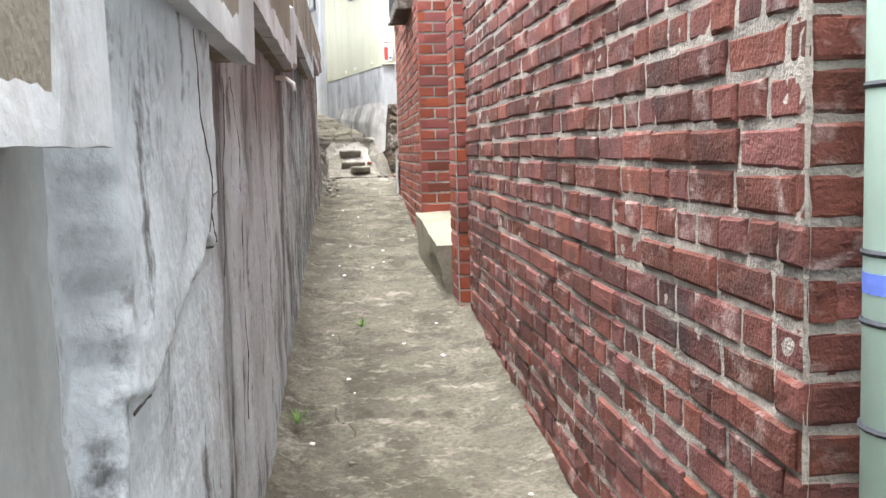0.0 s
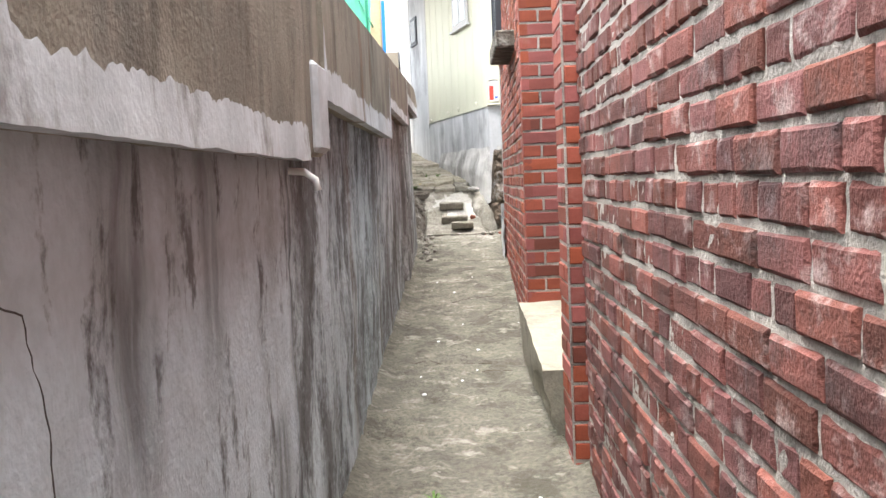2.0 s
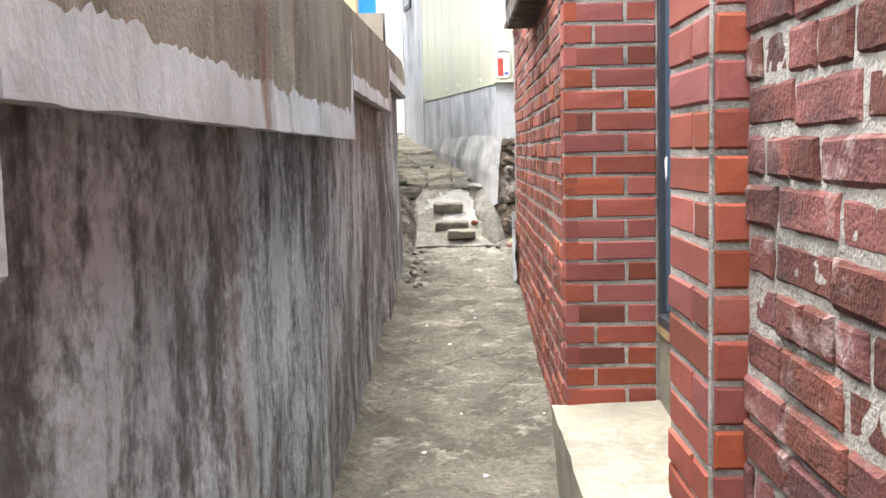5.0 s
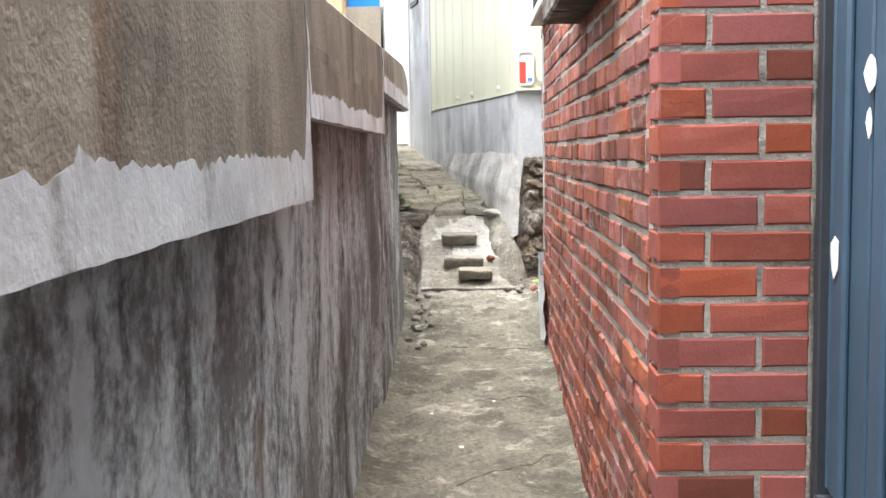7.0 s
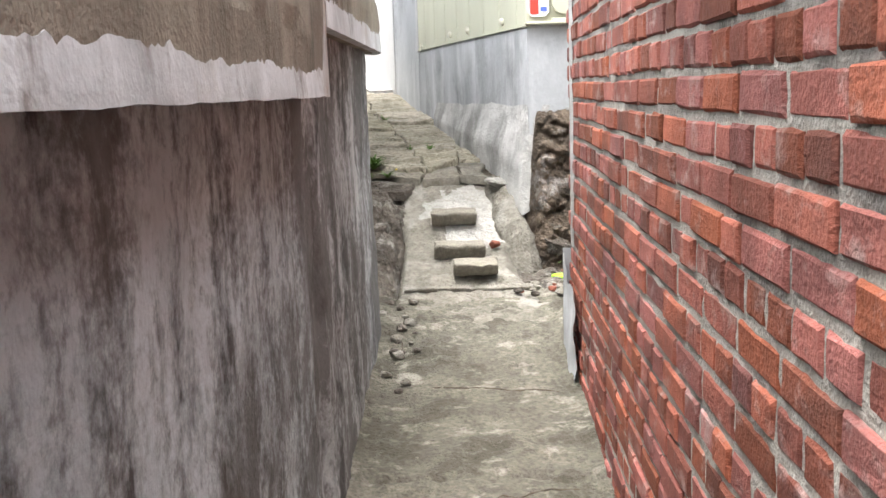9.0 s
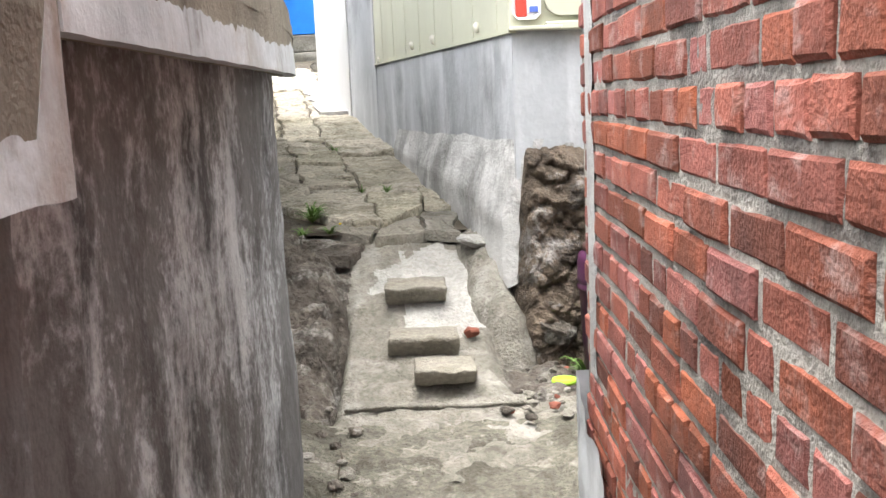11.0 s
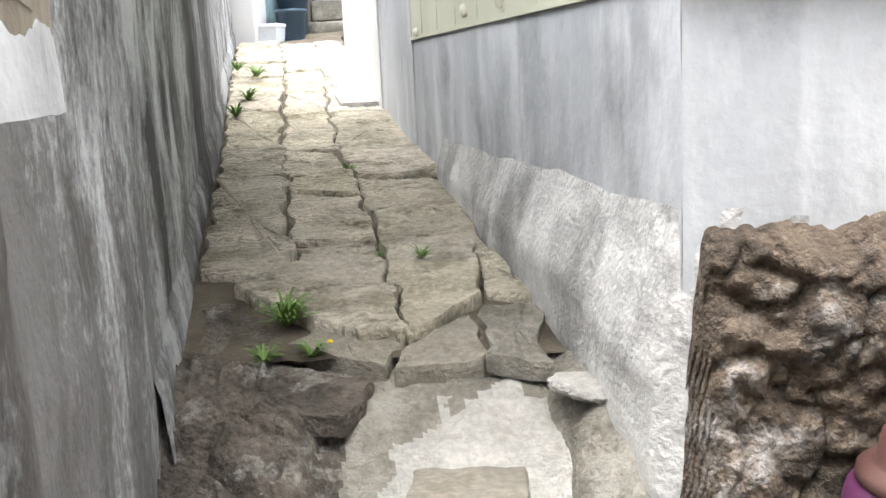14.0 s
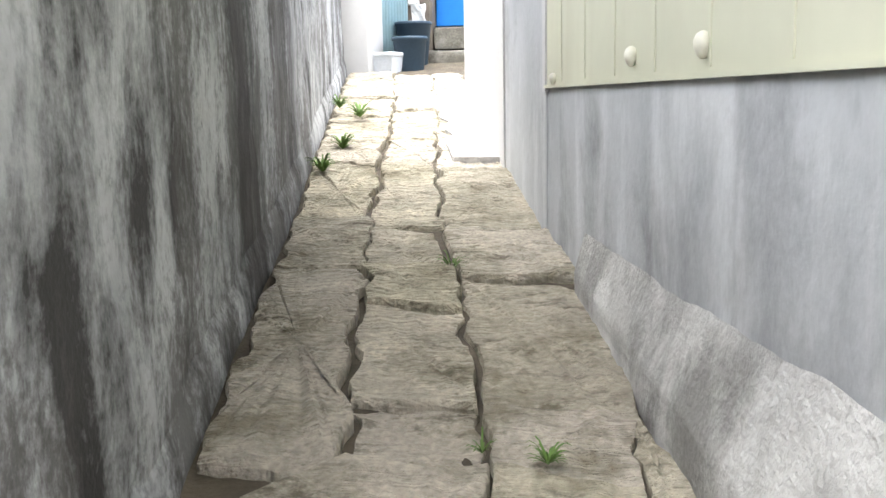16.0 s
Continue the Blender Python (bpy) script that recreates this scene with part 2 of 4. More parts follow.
M_STEEL = mat("blue_painted_steel", (0.045, 0.085, 0.13), rough=0.45, scale=4, fine=60, bump=0.08, var=0.15, fine_var=0.1, stain=(0.12, 0.1, 0.09), stain_amt=0.4, stain_scale=(6, 6, 2), stain_lo=0.6, stain_hi=0.75, spec=0.5)
M_STEEL_DK = mat("dark_steel_frame", (0.04, 0.045, 0.055), rough=0.5, var=0.2, bump=0.1)
M_RUST = mat("rusty_cement", (0.34, 0.24, 0.13), var=0.3, bump=0.6, scale=12)
M_PAPER = mat("torn_white_paper", (0.75, 0.75, 0.76), var=0.05, bump=0.1, fine_var=0.05)
M_MINT = mat("mint_paint", (0.45, 0.6, 0.53), rough=0.55, var=0.08, scale=4, bump=0.15, fine_var=0.05, stain=(0.7, 0.7, 0.68), stain_amt=0.6, stain_scale=(8, 8, 6), stain_lo=0.56, stain_hi=0.64)
M_PURPLE = mat("purple_plastic", (0.062, 0.012, 0.047), rough=0.45, var=0.12, bump=0.08, fine_var=0.1, spec=0.4, scale=4, stain=(0.12, 0.05, 0.09), stain_amt=0.4, stain_scale=(8, 8, 3))
M_LID = mat("faded_brown_lid", (0.065, 0.026, 0.022), rough=0.65, var=0.2, bump=0.1, stain=(0.1, 0.06, 0.05), stain_amt=0.6, stain_scale=(9, 9, 9), grit=0.1)
M_BLACK = mat("black_plastic", (0.02, 0.02, 0.02), rough=0.4, bump=0.0)
M_NAVY = mat("navy_plastic", (0.045, 0.075, 0.11), rough=0.45, var=0.1, bump=0.05)
M_BUCKETW = mat("white_plastic", (0.66, 0.7, 0.74), rough=0.5, var=0.08, bump=0.05)
M_DOORB = mat("bright_blue_paint", (0.015, 0.19, 0.62), rough=0.5, var=0.1, bump=0.05, fine_var=0.05)
M_SKYB = mat("pale_blue_panel", (0.4, 0.6, 0.68), rough=0.5, var=0.08, bump=0.05, stain=(0.3, 0.35, 0.36), stain_amt=0.4, stain_scale=(6, 6, 1))
M_WOODWALL = mat("bare_brown_wall", (0.17, 0.145, 0.12), var=0.3, bump=0.6)
M_GREEN = mat("green_fence_plastic", (0.04, 0.33, 0.2), rough=0.5, var=0.15, bump=0.0)
M_POST = mat("weathered_post", (0.5, 0.42, 0.27), var=0.2, bump=0.2)
M_LEAF = mat("weed_leaf", (0.12, 0.21, 0.05), rough=0.6, var=0.35, scale=30, bump=0.1)
M_YEL = mat("yellow_petal", (0.75, 0.55, 0.03), bump=0.0)
M_LIME = mat("lime_plastic", (0.35, 0.6, 0.05), rough=0.35, var=0.1, bump=0.0)
M_REDP = mat("red_print", (0.55, 0.07, 0.05), rough=0.5, var=0.2, bump=0.0)
M_BRKSHARD = mat("broken_brick_chip", (0.22, 0.075, 0.05), var=0.3, bump=0.5)
M_PVC = mat("white_pvc", (0.75, 0.75, 0.74), rough=0.4, var=0.05, bump=0.0)
M_KNOB = mat("cream_insulator", (0.75, 0.73, 0.62), rough=0.35, var=0.05, bump=0.0)
M_GLASS = bpy.data.materials.new("window_glass")
M_GLASS.use_nodes = True
gb = M_GLASS.node_tree.nodes["Principled BSDF"]
gb.inputs["Base Color"].default_value, gb.inputs["Roughness"].default_value = (0.12, 0.15, 0.17, 1), 0.06
M_INK = mat("blue_ink", (0.1, 0.16, 0.5), bump=0.0)
M_FAR = mat("far_house_wall", (0.6, 0.6, 0.58), var=0.08, bump=0.1)


# ---- builders ----
def link(name, bm, material, parent=None, label="", smooth=False):
    me = bpy.data.meshes.new(name)
    bm.to_mesh(me)
    bm.free()
    me.materials.append(material)
    if smooth:
        for p in me.polygons:
            p.use_smooth = True
    ob = new(name, me)
    if parent:
        ob.parent = parent
    if label:
        ob["label"] = label
    return ob


def part(name, bm, material, parent, label="", smooth=False):
    return link(name, bm, material, parent, label, smooth)


def thing(name, label, category, kind="", group=""):
    return tagged(new(name), label, category, group, kind)


def box(x0, x1, y0, y1, z0, z1, bevel=0.0, bm=None, seg=1):
    bm = bm or bmesh.new()
    vs = bmesh.ops.create_cube(bm, size=1.0)["verts"]
    for v in vs:
        v.co = Vector(((x0 + x1) / 2 + v.co.x * (x1 - x0), (y0 + y1) / 2 + v.co.y * (y1 - y0), (z0 + z1) / 2 + v.co.z * (z1 - z0)))
    if bevel:
        es = list({e for v in vs for e in v.link_edges})
        bmesh.ops.bevel(bm, geom=es, offset=bevel, segments=seg, affect="EDGES", profile=0.5)
    return bm


def lathe(profile, seg=28, at=(0, 0, 0), bm=None):
    """A turned shape from (radius, height) pairs."""
    bm = bm or bmesh.new()
    rings = []
    for r, h in profile:
        rings.append([bm.verts.new((at[0] + r * math.cos(2 * math.pi * k / seg), at[1] + r * math.sin(2 * math.pi * k / seg), at[2] + h)) for k in range(seg)])
    for a, b in zip(rings, rings[1:]):
        for k in range(seg):
            bm.faces.new((a[k], a[(k + 1) % seg], b[(k + 1) % seg], b[k]))
    bm.faces.new(rings[0][::-1])
    bm.faces.new(rings[-1])
    return bm


def tube(pts, r, seg=8, bm=None):
    bm = bm or bmesh.new()
    pts = [Vector(p) for p in pts]
    rings = []
    for i, p in enumerate(pts):
        d = (pts[min(i + 1, len(pts) - 1)] - pts[max(i - 1, 0)]).normalized()
        a = d.orthogonal().normalized() if abs(d.z) > 0.9 else d.cross(Vector((0, 0, 1))).normalized()
        b = d.cross(a)
        rings.append([bm.verts.new(p + r * (math.cos(2 * math.pi * k / seg) * a + math.sin(2 * math.pi * k / seg) * b)) for k in range(seg)])
    for a, b in zip(rings, rings[1:]):
        for k in range(seg):
            bm.faces.new((a[k], a[(k + 1) % seg], b[(k + 1) % seg], b[k]))
    bm.faces.new(rings[0][::-1])
    bm.faces.new(rings[-1])
    return bm


def grid(nu, nv, fn, bm=None):
    """A sheet of nu by nv quads; fn(i/nu, j/nv) gives the place."""
    bm = bm or bmesh.new()
    vs = [[bm.verts.new(fn(i / nu, j / nv)) for j in range(nv + 1)] for i in range(nu + 1)]
    for i in range(nu):
        for j in range(nv):
            bm.faces.new((vs[i][j], vs[i + 1][j], vs[i + 1][j + 1], vs[i][j + 1]))
    return bm


def nse(x, y, z=0.0, s=1.0, octaves=3):
    return noise.fractal(Vector((x * s, y * s, z * s)), 1.0, 2.0, octaves)


def lerp_table(table):
    xs, ys = zip(*table)
    return lambda v: float(np.interp(v, xs, ys))


# ---- the plan: lines of the alley ----
floor_z = lerp_table([(-8, -0.45), (0, 0.14), (4.6, 0.492), (7.3, 0.69), (7.9, 0.725), (8.8, 0.815), (9.4, 0.85), (9.9, 0.95), (10.4, 0.99), (12, 1.05)])
pave_z = lambda y: 1.49 + 0.14 * (y - 11.75)
pave_left = lerp_table([(10.0, -0.27), (11.1, -0.53), (11.64, -0.65), (12.5, -0.845), (13.5, -1.05), (15.9, -1.6), (18.2, -2.1)])
pave_right = lerp_table([(10.8, 0.42), (11.1, 0.36), (11.8, 0.21), (12.53, 0.075), (12.94, 0.0), (13.36, -0.096), (14.64, -0.4), (16.04, -0.74), (18.2, -1.2)])
joint_l = lerp_table([(11.3, -0.36), (11.9, -0.42), (12.2, -0.466), (13.08, -0.667), (13.54, -0.76), (16, -1.22), (18.2, -1.7)])
joint_r = lerp_table([(11.3, -0.02), (12.19, -0.202), (13.06, -0.387), (13.51, -0.509), (16, -0.98), (18.2, -1.4)])
HOUSE = Vector((0.483, 10.88, 0))
ALONG = Vector((-0.638, 2.58, 0)).normalized()
OUT = Vector((-ALONG.y, ALONG.x, 0))


def house_at(y, out=0.0, z=0.0):
    """A point of the grey house's side wall at that y, out metres in front of it."""
    p = HOUSE + ALONG * ((y - HOUSE.y) / ALONG.y) + OUT * out
    return Vector((p.x, p.y, z))


# ---- ground ----
def ground_sheet(u, v):
    x, y = -1, 0
    a, b = (u - 0.5) * 2, (v - 0.5) * 2
    x = 150 * a ** 3 + 2 * a
    y = 8 + 150 * b ** 3 + 12 * b
    z = 0.14 + 0.076 * y if y < 10 else 0.9 + 0.14 * (y - 10)
    return (x, y, min(max(z, -3), 2.9) - 0.25)


ground = link("ground", grid(40, 60, ground_sheet), M_EARTH)
tagged(ground, "dark bare earth under the alley's paving", "ground", kind="structure")


def alley_fn(u, v):
    y = -5 + 15.15 * v
    x = -0.36 + 1.1 * u if y > 1 else -1.2 + 2.2 * u
    z = floor_z(y) + 0.014 * nse(x, y, 0, 3.0) + 0.010 * nse(x, y, 5, 12) + 0.005 * nse(x, y * 1.6, 8, 38)
    for yy in (5.05, 6.05, 8.55, 3.2):
        d = abs(y - yy - 0.04 * nse(x, yy, 0, 4))
        z -= 0.02 * max(0, 1 - d / 0.022)
    z += 0.035 * max(0, 1 - abs(x + 0.25) / 0.09)
    z += 0.02 * max(0, 1 - abs(x - 0.57) / 0.08)
    return (x, y, z)


alley = link("floor", grid(72, 1100, alley_fn), M_FLOOR, smooth=True)
tagged(alley, "worn stained concrete alley floor sloping gently up", "floor", kind="structure")

rc = random.Random(21)


def floor_crack(x, y, dx, dy, n):
    pts = []
    for q in range(n):
        pts.append((x, y, alley_fn((x + 0.36) / 1.1, (y + 5) / 15.15)[2] + 0.001))
        x, y = x + dx / n + rc.uniform(-0.012, 0.012), y + dy / n + rc.uniform(-0.012, 0.012)
    part("crack", tube(pts, 0.0024, 6), M_EARTH, alley)


for x, y, dx, dy, n in ((0.15, 2.75, 0.16, -0.22, 10), (-0.02, 2.6, 0.1, -0.12, 7), (-0.05, 3.3, 0.05, -0.3, 9), (-0.06, 4.3, 0.06, -0.35, 9), (0.25, 5.9, 0.22, 0.05, 9),
                        (-0.1, 6.1, 0.4, -0.06, 14), (0.1, 7.6, 0.35, 0.3, 12), (0.2, 8.4, 0.3, 0.12, 10), (0.0, 9.25, 0.5, -0.05, 14), (0.3, 7.2, 0.2, 0.25, 8), (-0.12, 9.5, 0.02, 0.5, 12), (0.3, 6.9, 0.2, 0.2, 8)):
    floor_crack(x, y, dx, dy, n)

# ---- left boundary wall, bay by bay ----
wall_w = thing("wall_west", "old boundary wall, mouldy lavender plaster below brown render", "wall", "structure")
RECESS, FACE, BACK = -0.228, -0.16, -0.62
# bay: start, end, height of the soffit
BAYS = [(-5.0, -1.4, 1.11), (-1.4, 0.72, 1.262), (0.72, 1.9, 1.42), (1.9, 3.57, 1.548), (3.9, 6.385, 1.712), (6.385, 8.19, 1.872), (8.19, 10.03, 2.03)]
wall_top = lambda y: 2.114 + 0.034 * (y - 5.2)


coat_edge = lerp_table([(0.7, 1.09), (0.8, 1.055), (0.92, 1.035), (1.05, 1.06), (1.25, 1.105), (1.34, 1.13), (1.48, 1.12), (1.6, 1.12)])


def lower_fn(u, v):
    y = -5 + 15.03 * u
    z = floor_z(y) - 0.12 + v * (wall_top(y) - 0.08 - floor_z(y) + 0.12)
    x = RECESS + 0.009 * nse(y, z, 0, 2.2) + 0.005 * nse(y, z, 3, 9)
    if y > 9.7:
        x -= 0.09 * (1 - math.sqrt(max(0.0, 1 - ((y - 9.7) / 0.36) ** 2))) if y < 10.05 else 0.09
    x += 0.03 * (1 - v) if y > 8.3 else 0.0
    # a proud strip of plaster whose upper coat has broken off along a crack
    x += 0.037 * min(1.0, max(0.0, (y - 0.815 - 0.035 * nse(z, 0, 0, 5) - 0.008 * nse(z, 1, 0, 30)) / 0.016)) * min(1.0, max(0.0, (1.5 - y) / 0.05))
    if 0.6 < y < 1.6:
        x += 0.009 * min(1.0, max(0.0, (z - coat_edge(y) - 0.012 * nse(y, z, 0, 18)) / 0.006)) * min(1.0, max(0.0, (y - 0.83 - 0.035 * nse(z, 0, 0, 5)) / 0.012)) * min(1.0, max(0.0, (1.49 - y) / 0.03))
    return (x, y, z)


def wall_part(y0, y1, name, material, n, rows=70):
    u0, u1 = (y0 + 5) / 15.03, (y1 + 5) / 15.03
    return part(name, grid(n, rows, lambda u, v: lower_fn(u0 + (u1 - u0) * u, v)), material, wall_w, smooth=True)


wall_part(-5, 0.79, "lower_face", M_PANEL, 80)
wall_part(0.79, 1.62, "lower_face", M_PLASTER_CLEAN, 150, 330)
wall_part(1.62, 3.63, "lower_face", M_PLASTER_CLEAN, 80)
wall_part(3.63, 8.19, "lower_face", M_PLASTER, 110)
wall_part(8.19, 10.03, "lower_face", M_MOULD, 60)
part("core", box(BACK, RECESS - 0.03, -5, 9.75, -0.6, 1.95), M_RENDER, wall_w)
for k, (y0, y1, zs) in enumerate(BAYS):
    last = k == len(BAYS) - 1
    bm = bmesh.new()
    n = max(2, int((y1 - y0) / 0.04))
    prof = []
    for i in range(n + 1):
        y = y0 + (y1 - y0) * i / n
        top = wall_top(y)
        if last and y > 9.3:
            top -= 0.14 * ((y - 9.3) / 0.73) ** 2.2
        wob = 0.004 * nse(y, 1, 0, 5)
        back = 0.0
        if last and y > 9.75:
            back = 0.05 * ((y - 9.75) / 0.28) ** 2
        prof.append([bm.verts.new(p) for p in ((RECESS - 0.05, y, zs), (FACE + wob - back, y, zs + 0.004 * nse(y, 2, 0, 8)), (FACE + wob * 2 - back, y, zs + 0.12), (FACE + 0.006 * nse(y, 7, 0, 3) - back, y, (zs + top) / 2), (FACE - 0.004 - back, y, top - 0.025), (FACE - 0.03 - back, y, top), (BACK, y, top), (BACK, y, zs))])
    for a, b in zip(prof, prof[1:]):
        for j in range(8):
            bm.faces.new((a[j], a[(j + 1) % 8], b[(j + 1) % 8], b[j]))
    bm.faces.new(prof[0])
    bm.faces.new(prof[-1][::-1])
    bmesh.ops.recalc_face_normals(bm, faces=bm.faces)
    part("upper_render", bm, M_RENDER, wall_w)
    # the pale band above the soffit, with its torn upper edge
    bm = bmesh.new()
    n = max(3, int((y1 - y0) / 0.012))
    wide = (0.05, 0.03, 0.055, 0.068, 0.078, 0.05, 0.062)[k]
    step = 0.06 if k > 3 else 0.2
    rows = []

    def face_x(y, z):
        top, wob = wall_top(y), 0.004 * nse(y, 1, 0, 5)
        return float(np.interp(z, (zs, zs + 0.12, (zs + top) / 2, top), (FACE + wob, FACE + 2 * wob, FACE + 0.006 * nse(y, 7, 0, 3), FACE - 0.004)))

    for i in range(n + 1):
        y = y0 + 0.004 + (y1 - y0 - 0.008) * i / n
        h = wide * (1 + 0.2 * nse(y, k, 0, 3.0) + 0.16 * nse(y, k, 4, 11) + 0.14 * nse(y, k, 2, 40))
        if k > 3 and y - y0 < step:
            h = max(h, 0.19 * (1 - ((y - y0) / step) ** 2))
        if k > 3 and not last:
            h = max(h, 0.26 * max(0.0, 1 - (y1 - y) / 0.09) ** 0.9)
        if k == 3:
            h = max(h, 0.5 * max(0.0, 1 - (y - y0) / 0.16) ** 0.6)
        if k == 2:
            h = max(h, 0.7 * max(0.0, 1 - (y1 - y) / 0.24) ** 1.3, 0.6 * max(0.0, 1 - (y - y0) / 0.6) ** 0.8)
        if k == 1:
            h = max(h, 0.6 * max(0.0, 1 - (y1 - y) / 0.13) ** 0.5)
        back = 0.05 * ((y - 9.75) / 0.28) ** 2 if last and y > 9.75 else 0.0
        h = min(h, wall_top(y) - zs - 0.03)
        lip = [(face_x(y, zs + h * f) + 0.0036 * (1 - f) + 0.0004 - back, y, zs + h * f - (0.005 - 0.003 * nse(y, 2, 0, 8) if f == 0 else 0)) for f in (0, 0.2, 0.4, 0.6, 0.8, 1.0)]
        rows.append([bm.verts.new(p) for p in [(FACE - 0.03 - back, y, zs - 0.004)] + lip + [(lip[-1][0] - 0.012, y, zs + h + 0.0005)]])
    for a, b in zip(rows, rows[1:]):
        for j in range(7):
            bm.faces.new((a[j], a[j + 1], b[j + 1], b[j]))
    bm.faces.new(rows[0])
    bm.faces.new(rows[-1][::-1])
    bmesh.ops.recalc_face_normals(bm, faces=bm.faces)
    part("plaster_band", bm, M_BAND, wall_w, "pale plaster band with a torn edge")
# pier between two bays, with a drain pipe end
part("upper_render", box(BACK, FACE - 0.014, 3.57, 3.9, 1.56, wall_top(3.8), 0.006), M_RENDER, wall_w)
part("plaster_band", box(FACE - 0.07, FACE + 0.004, 3.715, 3.902, 1.568, 1.79, 0.012), M_BAND, wall_w)
pipe = link("drain_pipe", tube([(-0.3, 3.66, 1.53), (-0.19, 3.665, 1.52), (-0.165, 3.666, 1.5), (-0.16, 3.666, 1.475)], 0.009, 10), M_PVC, smooth=True)
tagged(pipe, "short white plastic drain pipe poking from the wall", "pipe")

M_CRACK = mat("crack_shadow", (0.1, 0.09, 0.085), bump=0.3)


def crack(points, r=0.0013):
    rng = random.Random(len(points))
    pts = []
    for (ya, za), (yb, zb) in zip(points, points[1:]):
        for q in range(6):
            f = q / 6
            y, z = ya + (yb - ya) * f + rng.uniform(-0.004, 0.004), za + (zb - za) * f
            x = lower_fn((y + 5) / 15.03, (z - floor_z(y) + 0.12) / (wall_top(y) + 0.04 - floor_z(y)))[0]
            pts.append((x, y, z))
    part("crack", tube(pts, r, 6), M_CRACK, wall_w)


crack([(1.3, 1.41), (1.34, 1.3), (1.42, 1.22), (1.4, 1.17), (1.44, 1.12)], 0.0016)
crack([(1.49, 1.24), (1.45, 1.2), (1.4, 1.19), (1.36, 1.14)], 0.0014)
crack([(1.47, 1.12), (1.34, 1.128), (1.25, 1.103), (1.05, 1.058), (0.92, 1.033), (0.85, 1.03)], 0.002)
crack([(2.1, 1.41), (2.2, 1.38), (2.22, 1.3), (2.235, 1.2), (2.25, 0.9), (2.26, 0.6)], 0.0012)
crack([(1.98, 1.4), (1.97, 1.3), (1.93, 1.15), (1.86, 1.0)], 0.0016)

# wall going on beyond the bend
wall_w2 = thing("wall_west_2", "streaked mouldy grey plaster wall beside the upper path", "wall", "structure")


def w2_fn(u, v):
    y = 9.9 + 8.1 * u
    z = 0.8 + (1.8 + 0.09 * (y - 9.9)) * v
    x = pave_left(y) + 0.01 * nse(y, z, 0, 2.2) + 0.004 * nse(y, z, 3, 9) - 0.02 * v
    return (x, y, z)


part("face", grid(150, 50, w2_fn), M_UPPER, wall_w2, smooth=True)
bm = bmesh.new()
prof = []
for i in range(17):
    y = 9.9 + 8.1 * i / 16
    prof.append([bm.verts.new((pave_left(y) - d, y, z)) for d, z in ((0.035, 0.7), (0.035, 2.59 + 0.09 * (y - 9.9)), (0.3, 2.59 + 0.09 * (y - 9.9)), (0.3, 0.7))])
for a, b in zip(prof, prof[1:]):
    for j in range(4):
        bm.faces.new((a[j], a[(j + 1) % 4], b[(j + 1) % 4], b[j]))
bm.faces.new(prof[0])
bm.faces.new(prof[-1][::-1])
part("core", bm, M_RENDER, wall_w2)
bm = bmesh.new()
prof = []
for i in range(81):
    y = 11.0 + 7.0 * i / 80
    w = 0.006 + 0.006 * nse(y, 0, 0, 4)
    z = pave_z(y) + 0.075 + 0.025 * nse(y, 5, 0, 7)
    prof.append([bm.verts.new(p) for p in ((pave_left(y) + w + 0.015, y, pave_z(y) - 0.1), (pave_left(y) + w, y, z - 0.02), (pave_left(y) - 0.01, y, z + 0.03))])
for a, b in zip(prof, prof[1:]):
    for j in range(2):
        bm.faces.new((a[j], a[j + 1], b[j + 1], b[j]))
part("footing", bm, M_UPPER, wall_w2, "pale plaster footing strip", smooth=True)


# ---- brick walls ----
def brick_verts(L, D, H, ch, rng):
    """A worn brick: back corners, an uneven rim of eight, a proud inner ring of eight and a middle."""
    wear = ch - 0.001
    j = lambda a: rng.uniform(-a, a) * wear * 300
    out = [(u, D - 0.03, z) for u, z in ((-L / 2, -H / 2), (L / 2, -H / 2), (L / 2, H / 2), (-L / 2, H / 2))]
    rim = ((-1, -1), (0, -1), (1, -1), (1, 0), (1, 1), (0, 1), (-1, 1), (-1, 0))
    for a, b in rim:
        out.append((a * L / 2 + j(0.0022), ch + abs(j(0.0015)), b * H / 2 + j(0.0022)))
    for a, b in rim:
        out.append((a * (L / 2 - ch * 1.3) + j(0.002), j(0.0012), b * (H / 2 - ch * 1.3) + j(0.0015)))
    out.append((j(0.01), j(0.0012), j(0.005)))
    return out


BRICK_FACES = [(0, 1, 6, 5, 4), (1, 2, 8, 7, 6), (2, 3, 10, 9, 8), (3, 0, 4, 11, 10)] + [(4 + k, 4 + (k + 1) % 8, 12 + (k + 1) % 8, 12 + k) for k in range(8)] + [
    (12, 13, 20, 19), (13, 14, 15, 20), (20, 15, 16, 17), (19, 20, 17, 18)]


def brick_mesh(name, L, material, rng, ch, H):
    me = bpy.data.meshes.new(name)
    me.from_pydata(brick_verts(L, 0.07, H, ch, rng), [], BRICK_FACES)
    me.materials.append(material)
    return me


